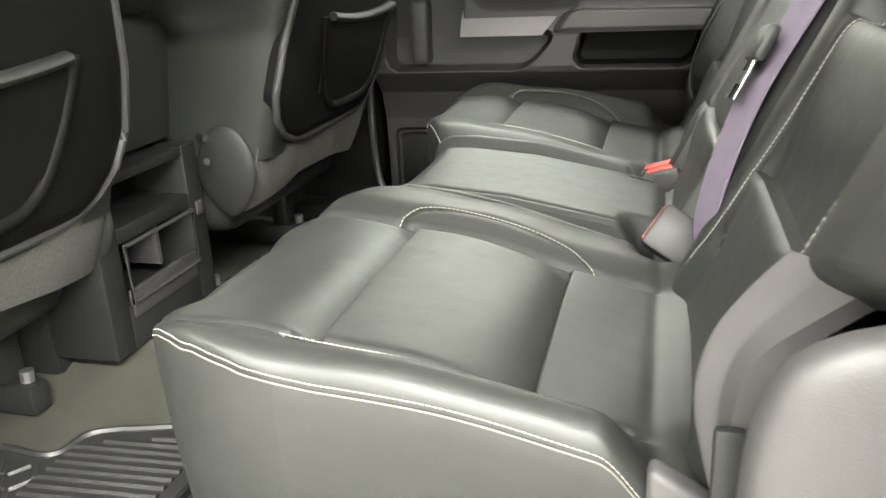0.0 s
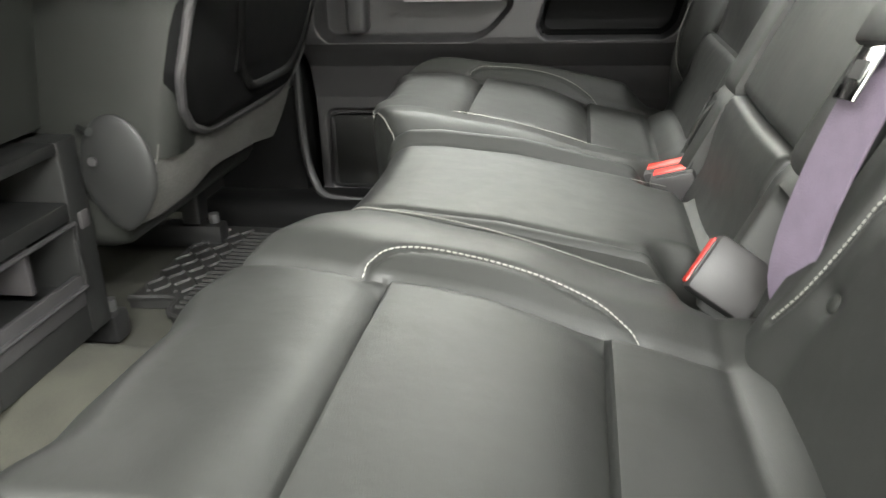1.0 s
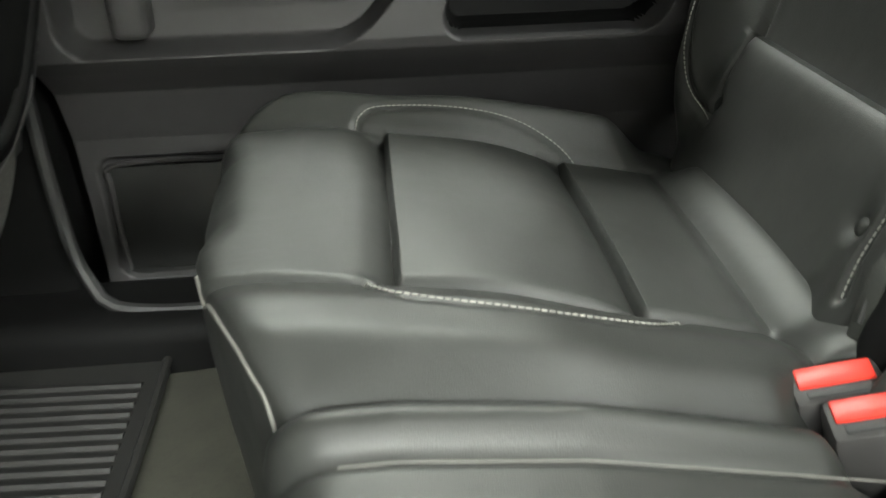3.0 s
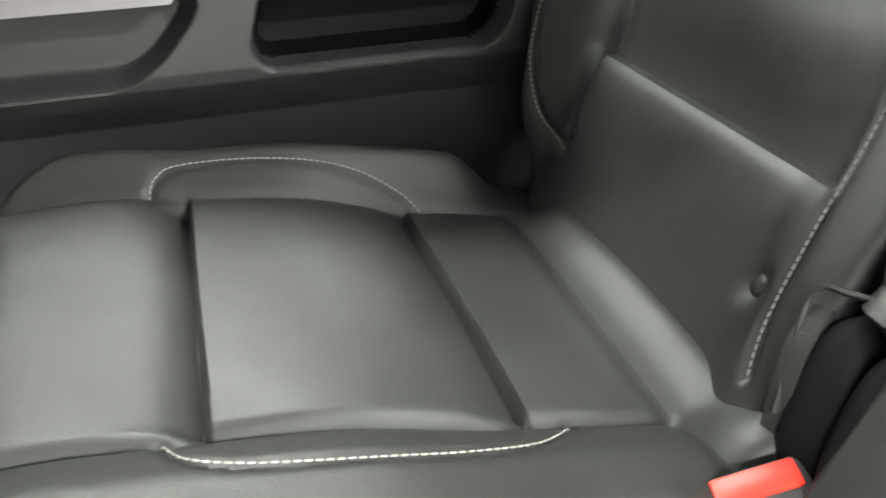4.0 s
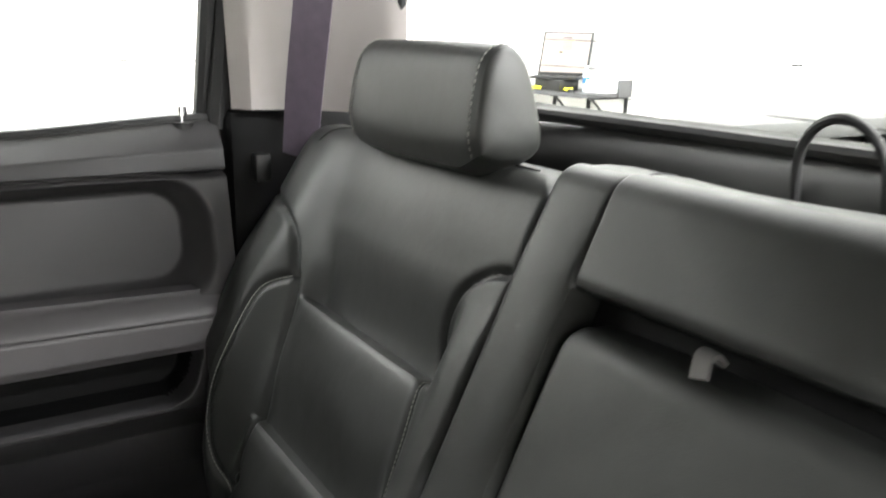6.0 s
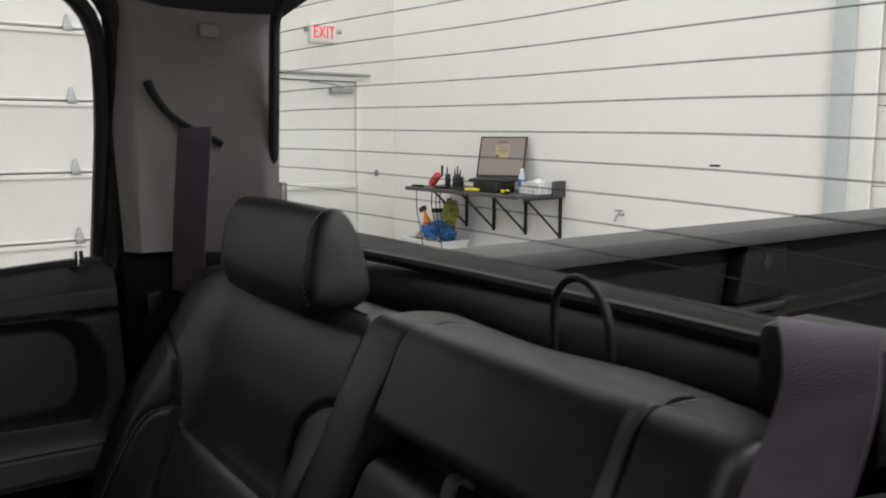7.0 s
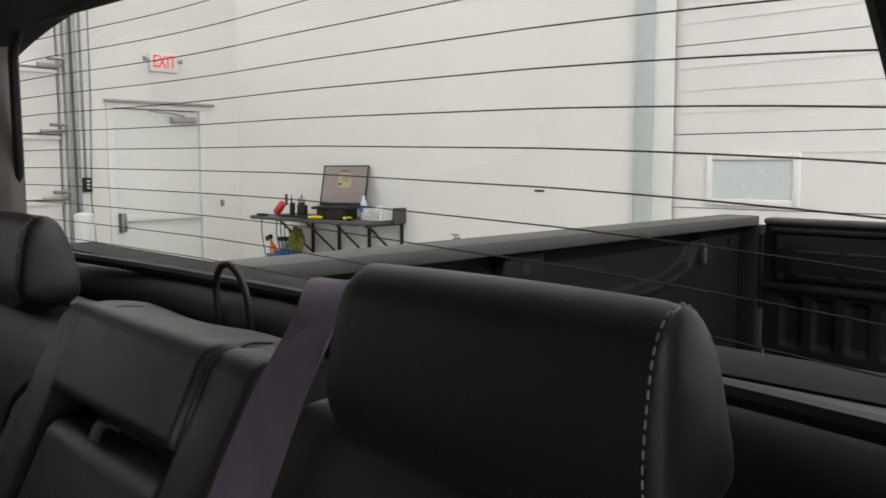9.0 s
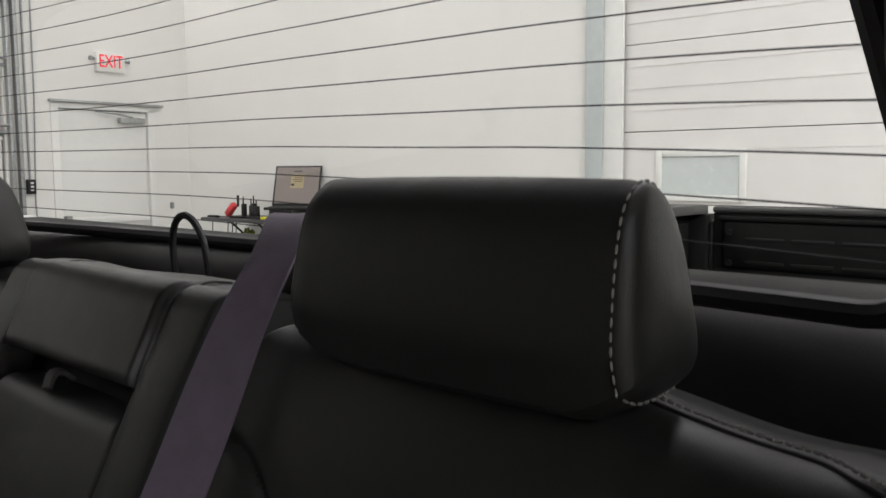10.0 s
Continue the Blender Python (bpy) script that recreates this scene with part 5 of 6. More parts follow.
def pillar_trim(s):
    pil = thing("rear_pillar", (0.54, s * 0.74, 1.43), "warm grey plastic pillar trim with belt slot", "pillar trim")
    nu, nv = 30, 30
    P = np.zeros((nu, nv, 3))
    for i, u in enumerate(np.linspace(0, 1, nu)):
        for j, q in enumerate(np.linspace(0, 1, nv)):
            z = 1.428 + 0.42 * q
            x = 0.448 + (0.640 - 0.448) * u - 0.03 * q * (1 - u)
            y = 0.815 - 0.135 * u - 0.035 * np.sin(np.pi * u) * 0.35 - 0.045 * q * (1 - u)
            y += 0.03 * (1 - sm(0, 0.10, u))
            y += 0.055 * (1 - q) * np.sin(np.pi * min(1.0, u * 1.1))
            if s < 0:
                y += (0.05 * float(1 - sm(0.0, 0.4, q)) - 0.010) * u * u
            P[i, j] = (x, s * y, z)
    part("trim_panel", skirt_grid(P, lambda r: [r + np.array([0.01, s * 0.03, 0])]), PILLAR, pil)

    def skin(x, z):
        k = np.argmin((P[:, :, 0] - x) ** 2 + (P[:, :, 2] - z) ** 2)
        return abs(P.reshape(-1, 3)[k, 1])
    pts = [(x, s * (skin(x, z) - 0.002), z) for x, z in ((0.474, 1.690), (0.484, 1.668), (0.505, 1.640), (0.535, 1.618), (0.562, 1.603), (0.572, 1.596))]
    part("belt_slot", tube_bm(smooth_path(pts, 30), 0.008, 8, flat=0.7), SEAL, pil, "black belt slot")
    part("cap", box_bm(0.535, 0.565, *sorted((s * 0.709, s * 0.716)), 1.752, 1.772, 0.003), PILLAR, pil)
    # weatherstrip round the door opening
    pts = [(0.436, s * 0.875, 1.40), (0.440, s * 0.868, 1.46), (0.445, s * 0.85, 1.55), (0.447, s * 0.825, 1.66), (0.442, s * 0.80, 1.75), (0.425, s * 0.78, 1.80), (0.38, s * 0.765, 1.832), (0.25, s * 0.752, 1.838), (-0.1, s * 0.75, 1.838), (-0.45, s * 0.75, 1.838)]
    part("weatherstrip", tube_bm(smooth_path(pts, 60), 0.017, 8), SEAL, pil, "black rubber weatherstrip")


def rear_door():
    d = thing("rear_door", (0, 0.9, 0.66), "closed rear truck door with dark moulded trim", "car door")
    nu, nv = 380, 330
    xs, zs = np.linspace(-0.41, 0.43, nu), np.linspace(0.665, 1.395, nv)
    X, Z = np.meshgrid(xs, zs, indexing="ij")
    Y = np.interp(Z, [0.66, 0.80, 0.90, 0.97, 1.005, 1.022, 1.035, 1.10, 1.20, 1.33, 1.350, 1.366, 1.395], [0.850, 0.850, 0.845, 0.822, 0.785, 0.769, 0.766, 0.770, 0.795, 0.822, 0.828, 0.832, 0.870])

    def inset(x0, x1, z0, z1, r, soft, lean=0.0):
        """1 inside a rounded rectangle, 0 outside; lean shears its front and rear end."""
        XX = X - lean * (Z - z0)
        qx, qz = np.abs(XX - (x0 + x1) / 2) - (x1 - x0) / 2 + r, np.abs(Z - (z0 + z1) / 2) - (z1 - z0) / 2 + r
        dist = np.hypot(np.maximum(qx, 0), np.maximum(qz, 0)) + np.minimum(np.maximum(qx, qz), 0) - r
        return 1 - sm(-soft, soft, dist)
    # grip wells in front and under the silver strip, pull pocket, hollow above the armrest, speaker bay
    Y = Y + 0.050 * np.maximum(inset(-0.352, -0.02, 1.030, 1.108, 0.03, 0.007, 0.9), inset(-0.352, -0.172, 1.030, 1.32, 0.03, 0.007))
    pocket = inset(0.084, 0.345, 1.033, 1.120, 0.030, 0.007, 0.3)
    Y = Y + 0.075 * pocket
    Y = Y + 0.058 * inset(-0.15, 0.388, 1.175, 1.328, 0.06, 0.020)
    Y = Y + 0.018 * np.exp(-((Z - 1.341) / 0.0035) ** 2)
    Z = Z + 0.016 * sm(0.12, 0.43, X) * sm(1.345, 1.39, Z)
    Y = Y + 0.010 * inset(-0.372, -0.10, 0.690, 0.872, 0.02, 0.004)
    Y = Y + 0.05 * (1 - sm(-0.41, -0.392, X))
    part("trim_panel", skirt_grid(np.stack([X, Y, Z], -1), lambda r: [np.c_[r[:, 0], np.full(len(r), 0.93), r[:, 2]]]), DOOR_TRIM, d)
    # silver strip with a slanted end
    nu, nv = 30, 12
    P = np.zeros((nu, nv, 3))
    for i, t in enumerate(np.linspace(0, 1, nu)):
        for j, q in enumerate(np.linspace(0, 1, nv)):
            z = 1.104 + 0.056 * q
            x = -0.172 + t * (0.19 + 0.045 * q)
            P[i, j] = (x, 0.756 + 0.034 * q + 0.004 * (2 * q - 1) ** 2, z)
    part("silver_strip", skirt_grid(P, lambda r: [r + np.array([0, 0.03, 0])]), SILVER, d, "brushed silver trim strip")
    # armrest
    nu, nv = 80, 36
    P = np.zeros((nu, nv, 3))
    for i, t in enumerate(np.linspace(0, 1, nu)):
        for j, q in enumerate(np.linspace(0, 1, nv)):
            zt = 1.192 - 0.024 * (1 - sm(0.0, 0.14, t)) - 0.010 * t
            z = 1.108 + (zt - 1.108) * q
            x = 0.024 + t * 0.40 + (1 - t) * 0.055 * q
            y = 0.757 + 0.040 * sm(0.60, 1.0, q) ** 1.3 + 0.006 * (1 - sm(0, 0.15, q)) + 0.022 * (1 - sm(0, 0.08, t)) + 0.003 * np.exp(-((q - 0.60) / 0.025) ** 2)
            P[i, j] = (x, y, z)
    part("armrest", skirt_grid(P, lambda r: [np.c_[r[:, 0], np.full(len(r), 0.815), r[:, 2] + 0.004]]), DOOR_SOFT, d, "padded vinyl armrest")
    # near-black skin over the pull pocket, its inner shade put in as colour
    i0, i1, j0, j1 = int(np.searchsorted(xs, 0.07)), int(np.searchsorted(xs, 0.385)), int(np.searchsorted(zs, 1.022)), int(np.searchsorted(zs, 1.126))
    P = np.stack([X, Y + np.interp(pocket, [0.15, 0.40], [0.030, -0.0015]), Z], -1)[i0:i1, j0:j1]
    part("pocket_lining", skirt_grid(P, lambda r: [np.c_[r[:, 0], np.full(len(r), 0.925), r[:, 2]]]), PLASTIC_AND_SHADE, d, "black skin as shade inside the pull pocket")
    # door pull in the front well
    part("door_pull", box_bm(-0.300, -0.255, 0.782, 0.835, 1.040, 1.19, 0.012, 3), DOOR_TRIM, d)
    sp = part("speaker_grille", box_bm(-0.362, -0.172, 0.846, 0.856, 0.70, 0.862, 0.012), PLASTIC, d, "black speaker grille")
    loop = [(-0.360, 0.704), (-0.360, 0.83), (-0.345, 0.864), (-0.18, 0.864), (-0.17, 0.85), (-0.17, 0.70)]
    part("grille_rim", tube_bm(smooth_path([(x, 0.848, z) for x, z in loop], 60), 0.004, 6), DOOR_TRIM, sp)
    part("skin", box_bm(-0.43, 0.44, 0.931, 0.97, 0.57, 1.385, 0.012), PAINT, d)
    part("window_sill", tube_bm([(x, 0.879, 1.395 + 0.016 * float(sm(0.12, 0.43, x))) for x in np.linspace(-0.44, 0.425, 30)], 0.010, 8), SEAL, d)
    lock = part("lock_knob", tube_bm([(0.385, 0.872, 1.406), (0.385, 0.872, 1.418), (0.385, 0.872, 1.4185), (0.385, 0.872, 1.432)], [0.004, 0.004, 0.008, 0.007], 12), CHROME, d, "small lock knob")
    part("lock_bezel", tube_bm([(0.385, 0.872, 1.396), (0.385, 0.872, 1.409)], 0.016, 14), PLASTIC, lock)
    pane = part("window_glass", grid_bm(np.array([[(x, 0.893 - 0.12 * q, 1.40 + 0.43 * q) for q in (0, 0.5, 1)] for x in (-0.43, 0.0, 0.425)])), CAR_GLASS, d)
    pane.visible_shadow = False
    pts = [(0.418, 0.895, 1.395), (0.422, 0.865, 1.52), (0.424, 0.835, 1.64), (0.415, 0.805, 1.745), (0.385, 0.787, 1.80), (0.32, 0.778, 1.825), (0.1, 0.775, 1.832), (-0.43, 0.775, 1.832)]
    part("window_frame", tube_bm(smooth_path(pts, 60), 0.013, 8), SEAL, d, "black window frame")


def door_step_trim():
    """Trim at the foot of the open door, beside the near seat."""
    t = thing("door_opening_trim", (0.47, -0.79, 0.56), "grey moulded plastic trim beside the seat", "trim panel")
    prof = smooth_path([(0.337, 0.57), (0.335, 0.80), (0.333, 0.98), (0.334, 1.035), (0.338, 1.066), (0.347, 1.091), (0.362, 1.106), (0.388, 1.116), (0.43, 1.121), (0.50, 1.123), (0.62, 1.123)], 60)
    rows = []
    for y, off in ((-0.690, 0.060), (-0.71, 0.056), (-0.745, 0.045), (-0.768, 0.022), (-0.776, 0.006), (-0.784, 0.0), (-0.792, 0.002), (-0.798, 0.008), (-0.800, 0.018), (-0.800, 0.030)):
        q = []
        for k, (x, z) in enumerate(prof):
            a, b = prof[max(0, k - 1)], prof[min(len(prof) - 1, k + 1)]
            d = (b - a) / np.linalg.norm(b - a)
            q.append((x + d[1] * off, y, z - d[0] * off))
        rows.append(q)
    bm = grid_bm(np.array(rows))
    bm.verts.ensure_lookup_table()
    n = len(prof)
    last = [bm.verts[(len(rows) - 1) * n + k] for k in range(n)]
    low = bm.verts.new((0.62, -0.80, 0.57))
    bm.faces.new(last + [low])
    part("moulding", bm, OPENING_TRIM, t)
    part("latch", box_bm(0.327, 0.346, -0.712, -0.702, 0.88, 1.012, 0.004), PLASTIC, t)
    # black block added for the shade in the gap under the backrest
    part("gap_lining", box_bm(0.386, 0.61, -0.768, -0.68, 0.90, 1.082, 0.01), PLASTIC_AND_SHADE, t, "black block as shade under the backrest")
    # soft gusset between backrest and moulding
    L = smooth_path([(0.362, -0.700, 1.119), (0.345, -0.693, 1.094), (0.329, -0.688, 1.062), (0.322, -0.687, 1.019), (0.330, -0.688, 0.978), (0.340, -0.69, 0.945)], 30)
    R = smooth_path([(0.398, -0.738, 1.118), (0.377, -0.724, 1.094), (0.348, -0.710, 1.060), (0.338, -0.706, 1.028), (0.337, -0.704, 0.985), (0.344, -0.70, 0.945)], 30)
    P = np.array([[l + (r - l) * q + np.array([-0.010 * np.sin(np.pi * min(1, 2.2 * q)), 0, 0.004 * np.sin(np.pi * min(1, 2.2 * q))]) for q in np.linspace(0, 1, 16)] for l, r in zip(L, R)])
    part("gusset", skirt_grid(P, lambda r: [r + np.array([0.012, 0, -0.004])]), OPENING_TRIM, t, "soft grey gusset")


def front_seat(s, dx, label):
    seat = thing("front_seat", (-0.7 + dx, s * 0.43, FLOOR), label, "car seat", group="front seats")
    nu, nv = 70, 60
    P = np.zeros((nu, nv, 3))
    for i, z in enumerate(np.linspace(0.955, 1.52, nu)):
        vi = 0.150 + 0.02 * sm(1.0, 1.5, z)
        vo = 0.70 - 0.03 * sm(1.0, 1.5, z)
        v = np.linspace(vi, vo, nv)
        x = -0.405 + (z - 0.88) * 0.255 - 0.03 * sm(0.88, 0.80, z)
        d = rounded(v - vi, 0.03) * 0.9 + rounded(vo - v, 0.03) * 0.9
        P[i, :, 0], P[i, :, 1], P[i, :, 2] = x - d + dx, s * v, z

    def fwd(rim):
        a, b = rim.copy(), rim.copy()
        a[:, 0] -= 0.08
        b[:, 0] -= 0.24
        b[:, 1] *= 0.99
        return [a, b]
    part("backrest", skirt_grid(P, fwd), LEATHER_SIDE, seat)
    # hard back panel with a map pocket
    nu, nv = 60, 50
    P = np.zeros((nu, nv, 3))
    for i, t in enumerate(np.linspace(0, 1, nu)):
        z = 0.968 + t ** 1.5 * 0.53
        v0 = np.interp(z, [0.968, 0.975, 0.99, 1.02, 1.07, 1.16, 1.236, 1.30, 1.36, 1.5], [0.29, 0.245, 0.205, 0.170, 0.150, 0.160, 0.185, 0.21, 0.225, 0.24])
        v1 = np.interp(z, [0.968, 0.975, 0.99, 1.02, 1.06, 1.5], [0.56, 0.60, 0.645, 0.68, 0.695, 0.67])
        for j, p in enumerate(np.linspace(-1, 1, nv)):
            v = v0 + (v1 - v0) * (p + 1) / 2
            x = -0.405 + (z - 0.88) * 0.255 + 0.022
            rim = max(abs(p) ** 8, np.clip(1 - (z - 0.968) / 0.03, 0, 1) ** 2)
            P[i, j] = (x - 0.022 * rim + dx, s * v, z)
    bp = part("back_panel", skirt_grid(P, lambda r: [r - np.array([0.02, 0, 0])]), PLASTIC_AND_SHADE, seat, "black moulded seat back panel")
    edge = [P[i, 0] + np.array([0.004, 0, 0]) for i in range(nu - 1, 0, -2)] + [P[0, j] + np.array([0.004, 0, 0]) for j in range(0, nv, 3)] + [P[i, -1] + np.array([0.004, 0, 0]) for i in range(1, nu, 2)]
    part("panel_rim", tube_bm(smooth_path(edge, 120), 0.007, 8), DOOR_TRIM, bp, "dark grey rim of the back panel")
    pts = []
    for p in np.linspace(-1, 1, 40):
        zz = 1.01 + 0.18 * abs(p) ** 4
        pts.append((-0.405 + (zz - 0.88) * 0.255 + 0.022 + dx, s * (0.47 + 0.185 * np.sign(p) * abs(p) ** 0.8), zz))
    part("pocket_rim", tube_bm(pts, 0.009, 10), PLASTIC_AND_SHADE, bp)
    top = [(-0.405 + (1.188 - 0.88) * 0.255 + 0.026 + dx, s * (0.48 + 0.175 * p), 1.188 - 0.012 * (1 - p * p)) for p in np.linspace(-1, 1, 20)]
    part("pocket_bar", tube_bm(top, 0.012, 12, flat=0.7), PLASTIC, bp)
    P = np.array([[(-0.405 + (z - 0.88) * 0.255 + 0.025 + dx, s * (0.47 + 0.17 * p), z) for p in np.linspace(-1, 1, 8)] for z in (1.05, 1.1, 1.185)])
    part("map_pocket", skirt_grid(P, lambda r: [r - np.array([0.003, 0, 0])]), PLASTIC_AND_SHADE, bp)
    # skirt, cushion, hinge cover and runners
    P = np.array([[(-0.400 + (0.12 * q - 0.02) * 0.24 - 0.02 * (1 - q) ** 2 + 0.003 * np.sin(9 * p) - 0.022 * abs(p) ** 8 + dx, s * (0.425 + 0.272 * p), 0.865 + 0.015 * np.cos(2.2 * p) + 0.12 * q) for p in np.linspace(-1, 1, 30)] for q in np.linspace(0, 1, 14)])
    part("skirt", skirt_grid(P, lambda r: [r - np.array([0.03, 0, 0])]), FELT, seat, "grey felt skirt")
    lo, hi = sorted((s * 0.165, s * 0.695))
    part("cushion", box_bm(-0.98 + dx, -0.47 + dx, lo, hi, 0.80, 0.99, 0.05, 4), LEATHER_SIDE, seat)
    bm = bmesh.new()
    bmesh.ops.create_uvsphere(bm, u_segments=28, v_segments=14, radius=1)
    for v in bm.verts:
        zz = v.co.z * 0.085
        v.co = Vector((-0.462 + v.co.x * 0.058 * (1.0 if zz > 0 else 1 - 0.35 * (zz / 0.085) ** 2) + dx, s * (0.145 + v.co.y * 0.012), 0.935 + zz))
    hc = part("hinge_cover", bm, PLASTIC, seat, "rounded plastic hinge cover")
    part("hinge_cap", tube_bm([(-0.488 + dx, s * 0.130, 0.957), (-0.488 + dx, s * 0.126, 0.957)], 0.007, 10), DOOR_TRIM, hc)
    part("hinge_bolt", tube_bm([(-0.505 + dx, s * 0.140, 1.002), (-0.488 + dx, s * 0.132, 0.998)], 0.007, 8), CHROME, seat, "shiny bolt")
    for v in (0.21, 0.62):
        lo, hi = sorted((s * (v - 0.022), s * (v + 0.022)))
        run = part("runner", box_bm(-0.98 + dx, -0.54 + dx, lo, hi, FLOOR + 0.01, FLOOR + 0.06, 0.008), BLACK_METAL, seat)
        part("runner_leg", box_bm(-0.62 + dx, -0.58 + dx, lo, hi, FLOOR + 0.061, 0.80, 0.006), BLACK_METAL, run)
        part("bolt", tube_bm([(-0.56 + dx, s * v, FLOOR + 0.061), (-0.56 + dx, s * v, FLOOR + 0.08)], 0.011, 8), STEEL, run)


def console():
    c = thing("center_console", (-0.75, 0, 0.70), "black centre console with open rear storage bins", "console")
    x = -0.522
    part("body", box_bm(-1.45, x - 0.12, -0.150, 0.150, 0.66, 0.985, 0.012), PLASTIC, c)
    bm = bmesh.new()
    for y0, y1, z0, z1 in ((-0.155, -0.105, 0.70, 0.99), (0.105, 0.155, 0.70, 0.99), (-0.105, 0.105, 0.70, 0.775), (-0.105, 0.105, 0.878, 0.905), (-0.105, 0.105, 0.972, 0.99)):
        box_bm(x - 0.119, x, y0, y1, z0, z1, 0.004, bm=bm)
    part("rear_frame", bm, PLASTIC, c)
    bi = part("bin", box_bm(x - 0.006, x + 0.004, -0.098, 0.098, 0.752, 0.80, 0.003), DOOR_TRIM, c)
    bm = tube_bm([(x + 0.006, y, z) for y, z in ((-0.100, 0.780), (0.100, 0.780), (0.100, 0.875), (-0.100, 0.875))], 0.004, 6, closed=True)
    part("bin_rim", bm, DOOR_TRIM, bi)
    part("divider", box_bm(x - 0.10, x - 0.02, 0.02, 0.03, 0.80, 0.87, 0.002), DOOR_SOFT, c)
    part("port", box_bm(x + 0.001, x + 0.006, 0.118, 0.140, 0.86, 0.885, 0.002), DOOR_SOFT, c)
    nu, nv = 30, 30
    P = np.zeros((nu, nv, 3))
    for i, q in enumerate(np.linspace(0, 1, nu)):
        for j, p in enumerate(np.linspace(-1, 1, nv)):
            z = 1.0 + 0.215 * q
            P[i, j] = (-0.535 - 0.03 * (1 - q) - 0.05 * rounded(np.array(1 - q), 0.25) / 0.25 - 0.02 * abs(p) ** 6, 0.020 + 0.165 * p, z)
    part("armrest_pad", skirt_grid(P, lambda r: [r - np.array([0.12, 0, -0.005]), r - np.array([0.30, 0, 0.01])]), LEATHER_SIDE, c, "padded console armrest")
    part("lid", box_bm(-0.96, -0.570, -0.130, 0.178, 1.205, 1.265, 0.026, 5), LEATHER_SIDE, c, "padded leather lid")


def floor_mat(s):
    m = thing("floor_mat", (-0.44, s * 0.45, FLOOR + 0.01), "ribbed black rubber floor mat on carpet", "floor mat", group="rear floor mats")
    z = FLOOR + 0.022
    x0, x1, y0, y1 = -0.60, -0.290, 0.205, 0.71
    edge = lambda x: np.interp(x, [-0.61, -0.515, -0.495, -0.40, -0.29], [0.330, 0.335, 0.275, 0.242, 0.222])
    xs = np.linspace(x0, x1, 30)
    P = np.array([[(x, s * (edge(x) + (y1 - edge(x)) * q), z) for q in np.linspace(0, 1, 24)] for x in xs])
    part("mat_base", skirt_grid(P, lambda r: [np.c_[r[:, :2], np.full(len(r), FLOOR + 0.004)]]), RUBBER, m)
    path = [(x0, edge(x0)), (x0 + 0.085, 0.335), (x0 + 0.105, 0.275), (x0 + 0.2, edge(x0 + 0.2)), (x1 - 0.03, 0.224), (x1 - 0.006, 0.232), (x1, 0.25), (x1, y1 - 0.02), (x1 - 0.02, y1), (x0, y1)]
    part("rim", tube_bm([(a, s * b, z + 0.002) for a, b in smooth_path(path, 90)], 0.006, 6), RUBBER, m)
    for k in range(22):
        y = 0.262 + k * 0.0185
        xl = max(-0.500, -0.30 - max(0.0, y - 0.235) / 0.28)
        bm = tube_bm([(xl, s * (y + 0.008), z), (x1 - 0.022, s * y, z)], 0.0062, 6, flat=0.8)
        part("rib", bm, RUBBER, m)
    bm = bmesh.new()
    for a in range(4):
        for k in range(11):
            cx, cy = x0 + 0.012 + a * 0.026, 0.375 + k * 0.029
            w = 0.012 if (a + k) % 2 else -0.012
            tube_bm([(cx - 0.008, s * (cy - w), z + 0.001), (cx + 0.008, s * (cy + w), z + 0.001)], 0.004, 5, bm=bm)
    part("tread", bm, RUBBER, m, "raised tread marks", kind="stuff")


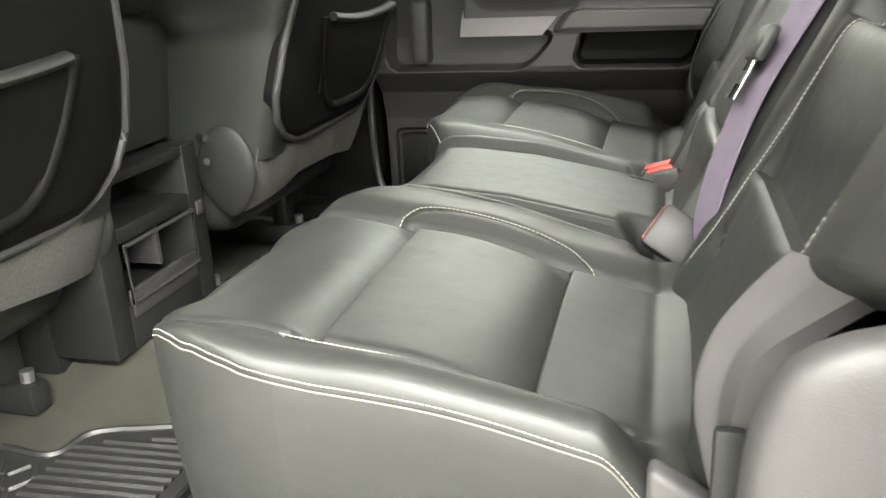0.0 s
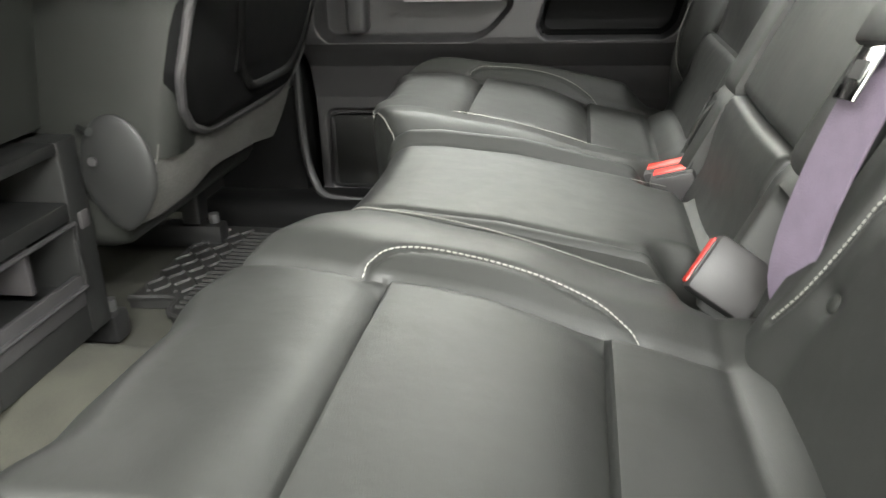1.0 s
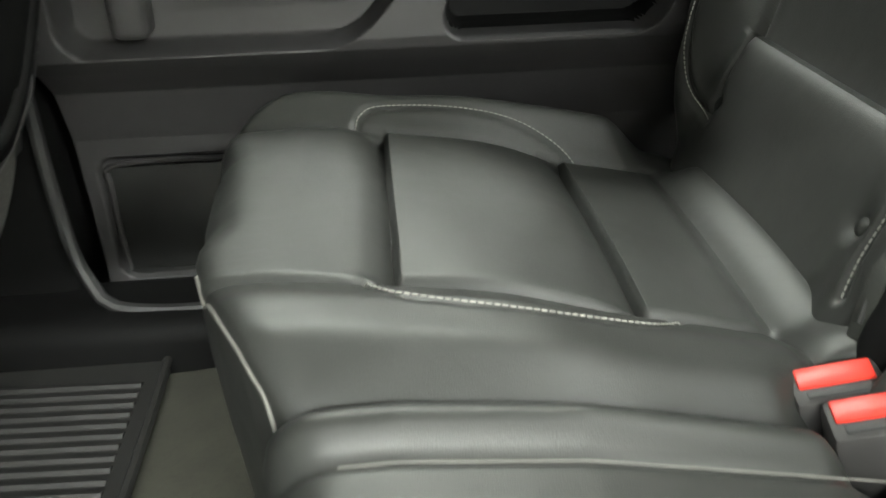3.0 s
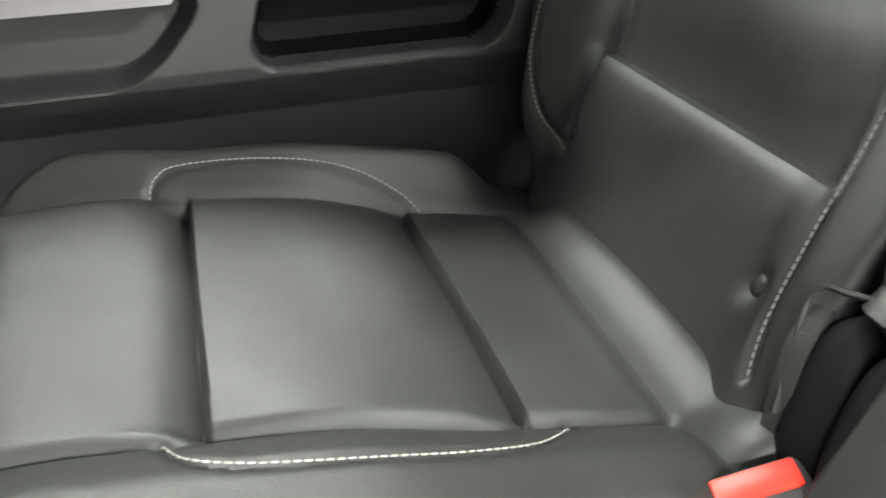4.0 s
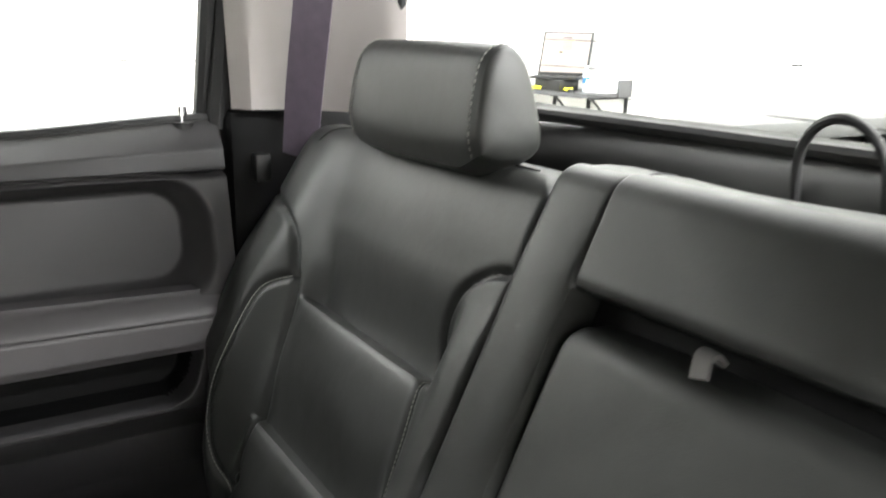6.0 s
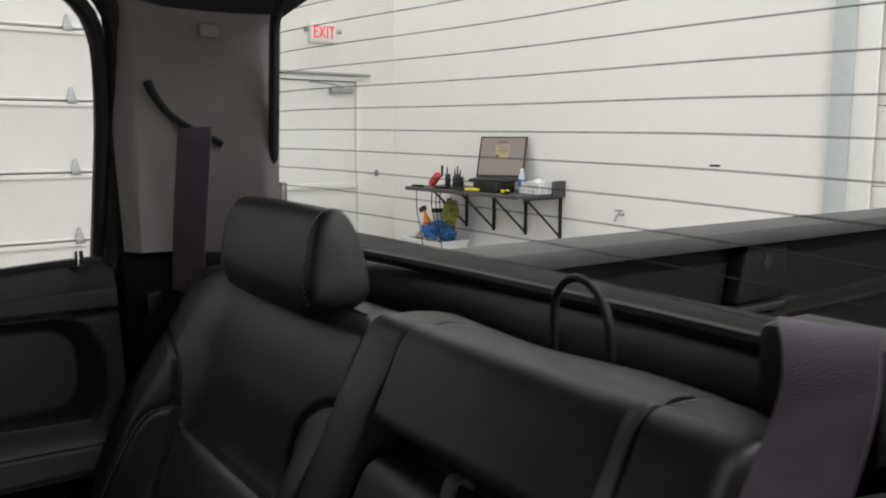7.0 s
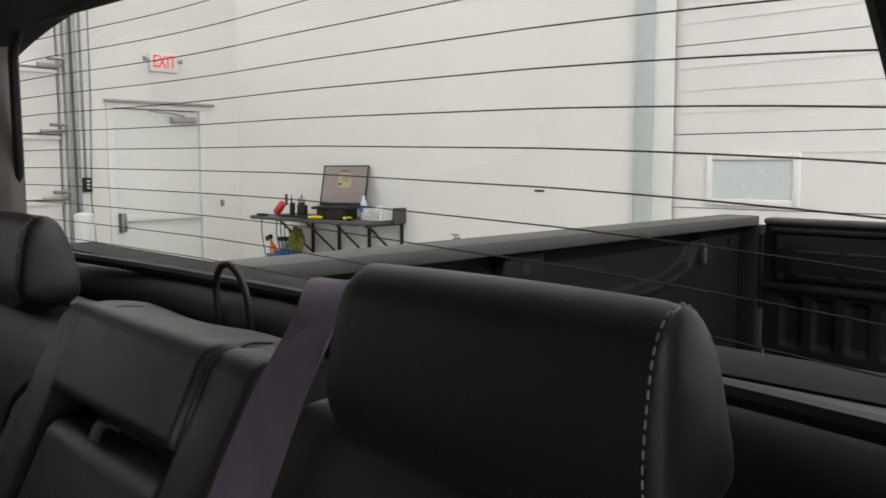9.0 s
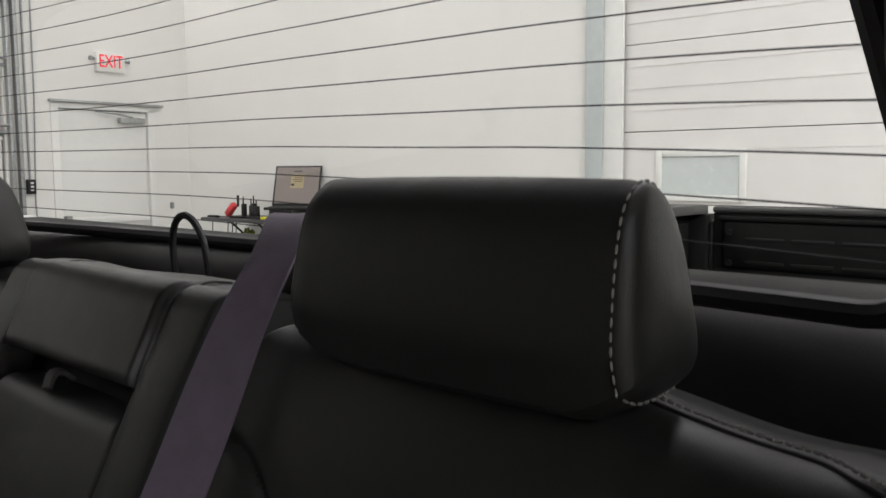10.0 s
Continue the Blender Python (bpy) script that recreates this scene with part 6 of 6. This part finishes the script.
# ---- truck: bed ----
def truck_bed():
    bed = thing("truck_bed", (2.1, 0, 0.5), "dark lined pickup bed with grey rail caps", "truck bed")
    part("bed_floor", box_bm(0.93, 3.44, -0.80, 0.80, 0.74, 0.800, 0.005), BEDLINER, bed)
    for k in range(12):
        y = -0.62 + k * 0.112
        part("floor_ridge", box_bm(0.96, 3.34, y - 0.025, y + 0.025, 0.801, 0.814, 0.005), BEDLINER, bed)
    part("front_wall", box_bm(0.872, 0.925, -0.85, 0.85, 0.78, 1.335, 0.012), BEDLINER, bed)
    for s in (1, -1):
        nu, nv = 140, 70
        P = np.zeros((nu, nv, 3))
        for i, x in enumerate(np.linspace(0.93, 3.36, nu)):
            for j, q in enumerate(np.linspace(0, 1, nv)):
                z = 0.815 + 0.515 * q
                # the lower wall stands proud under a ledge that sweeps up towards the corner
                ledge = np.interp(x, [1.2, 1.7, 2.17, 2.49, 2.70, 2.85, 2.97, 3.03, 3.07], [1.13, 1.15, 1.155, 1.157, 1.165, 1.185, 1.225, 1.30, 1.40])
                y = 0.800 - 0.035 * float(1 - sm(ledge - 0.02, ledge + 0.012, z)) - 0.006 * math.exp(-((z - ledge + 0.02) / 0.012) ** 2)
                arch = max(0.0, 1 - ((x - 2.05) / 0.52) ** 2)
                y -= 0.17 * float(1 - sm(0.24 * math.sqrt(arch) - 0.05, 0.24 * math.sqrt(arch) + 0.02, z - 0.815)) * (arch > 0)
                P[i, j] = (x, s * y, z)
        part("side_wall", skirt_grid(P, lambda r: [np.c_[r[:, 0], np.full(len(r), s * 0.84), r[:, 2]]]), BEDLINER, bed)
        lo, hi = sorted((s * 0.845, s * 0.97))
        part("outer_side", box_bm(0.87, 3.46, lo, hi, 0.50, 1.345, 0.03), PAINT, bed)
        lo, hi = sorted((s * 0.700, s * 0.845))
        cap = part("rail_cap", box_bm(0.90, 3.40, lo, hi, 1.346, 1.384, 0.004, 2), RAILCAP, bed, "grey textured rail cap")
        # tie-down bracket
        lo, hi = sorted((s * 0.748, s * 0.800))
        bm = box_bm(1.925, 2.100, lo, hi, 1.185, 1.338, 0.012, 3)
        for v in bm.verts:
            if v.co.z < 1.25:
                v.co.x -= 0.035 * max(0.0, 1 - (v.co.x - 1.925) / 0.15) * (1.25 - v.co.z) / 0.065
        br = part("tie_down", bm, BEDLINER, bed)
        part("tie_hole", tube_bm([(2.012, s * 0.7465, 1.290), (2.012, s * 0.760, 1.290)], 0.019, 14), SEAL, br)
        part("foot", box_bm(1.86, 2.10, *sorted((s * 0.742, s * 0.790)), 1.158, 1.181, 0.006), SEAL, br)
        part("drain_hole", tube_bm([(3.10, s * 0.7640, 0.965), (3.10, s * 0.775, 0.965)], 0.016, 12), SEAL, bed)
        part("bolt", tube_bm([(3.28, s * 0.7655, 1.285), (3.28, s * 0.757, 1.285)], 0.016, 12), BEDLINER, bed)
        part("tail_post", box_bm(3.362, 3.46, *sorted((s * 0.690, s * 0.843)), 0.50, 1.345, 0.008), BEDLINER, bed)
        part("gap_seal", box_bm(3.385, 3.45, *sorted((s * 0.672, s * 0.6895)), 1.01, 1.312, 0.006), SEAL, bed)
        part("stake", box_bm(3.035, 3.062, *sorted((s * 0.738, s * 0.768)), 1.215, 1.292, 0.008), RAILCAP, bed)
    for s in (1, -1):
        tyre_pts = [(2.05 + 0.30 * np.cos(a), s * 0.80, 0.433 + 0.30 * np.sin(a)) for a in np.linspace(0, 2 * np.pi, 36, endpoint=False)]
        wheel = part("wheel", tube_bm(tyre_pts, 0.09, 10, closed=True, flat=1.0), RUBBER, bed, "black rubber tyre")
        part("rim", tube_bm([(2.05, s * 0.75, 0.433), (2.05, s * 0.85, 0.433)], 0.225, 24), STEEL, wheel)
    tg = thing("tailgate", (3.41, 0, 0.86), "closed dark tailgate with pressed ribs", "tailgate")
    # inner skin with a scalloped lower edge and hollow ribs
    ys, zs = np.linspace(-0.668, 0.668, 300), np.linspace(0, 1, 110)
    P = np.zeros((300, 110, 3))
    for i, y in enumerate(ys):
        ends = max(0.0, (abs(y) - 0.60) / 0.068)
        low = 0.806 + 0.010 * math.cos(2 * math.pi * (y - 0.555) / 0.125) + 0.07 * (1 - math.sqrt(max(0.0, 1 - ends ** 2)))
        z = low + (1.352 - low) * zs
        rib = math.exp(-(abs((y - 0.555) / 0.125 - round((y - 0.555) / 0.125)) / 0.30) ** 6)
        x = 3.385 + 0.016 * rib * sm(0.86, 0.90, z) * (1 - sm(1.055, 1.078, z)) * (abs(y) < 0.62)
        x = x - 0.010 * np.exp(-((z - 1.105) / 0.016) ** 4)
        P[i, :, 0], P[i, :, 1], P[i, :, 2] = x, y, z
    part("panel", skirt_grid(P, lambda r: [np.c_[np.full(len(r), 3.425), r[:, 1], r[:, 2]]]), BEDLINER, tg)
    part("top_cap", box_bm(3.372, 3.452, -0.672, 0.672, 1.353, 1.378, 0.010), RAILCAP, tg, "grey top moulding")
    part("tail_sill", box_bm(3.428, 3.462, -0.68, 0.68, 0.760, 0.850, 0.006), BEDLINER, bed)
    up = part("access_plate", box_bm(3.370, 3.384, -0.622, 0.622, 1.136, 1.320, 0.008, 3), BEDLINER, tg)
    for k in range(6):
        y = 0.455 - k * 0.182
        part("slot", box_bm(3.3670, 3.3705, y - 0.076, y + 0.076, 1.248, 1.259, 0.0015), SEAL, up)
        part("slot_lip", box_bm(3.3655, 3.3705, y - 0.076, y + 0.076, 1.150, 1.166, 0.002), BEDLINER, up)
    for y in (-0.594, 0.594):
        for z in (1.153, 1.276):
            part("bolt", tube_bm([(3.3705, y, z), (3.3625, y, z)], 0.013, 12), BLACK_METAL, up)
    part("ridge", box_bm(3.362, 3.384, -0.640, 0.640, 1.322, 1.342, 0.006), BEDLINER, tg)


# ---- build ----
# the shop is built square, then turned and moved to how it lies round the truck
shop()
ceiling_lamps()
work_shelf()
SHOP = pose(0.667, -0.107, 0.043, 0, 0, 3.42)
for ob in [o for o in bpy.data.objects if o.parent is None and o.type != "CAMERA"]:
    ob.matrix_basis = SHOP @ ob.matrix_basis
cab_shell()
rear_seats()
rear_window()
for s in (1, -1):
    pillar_trim(s)
    floor_mat(s)
rear_door()
door_step_trim()
front_seat(1, 0.0, "black front passenger seat with seat back pocket")
front_seat(-1, -0.09, "black driver seat with seat back pocket")
console()
seat_belts()
truck_bed()
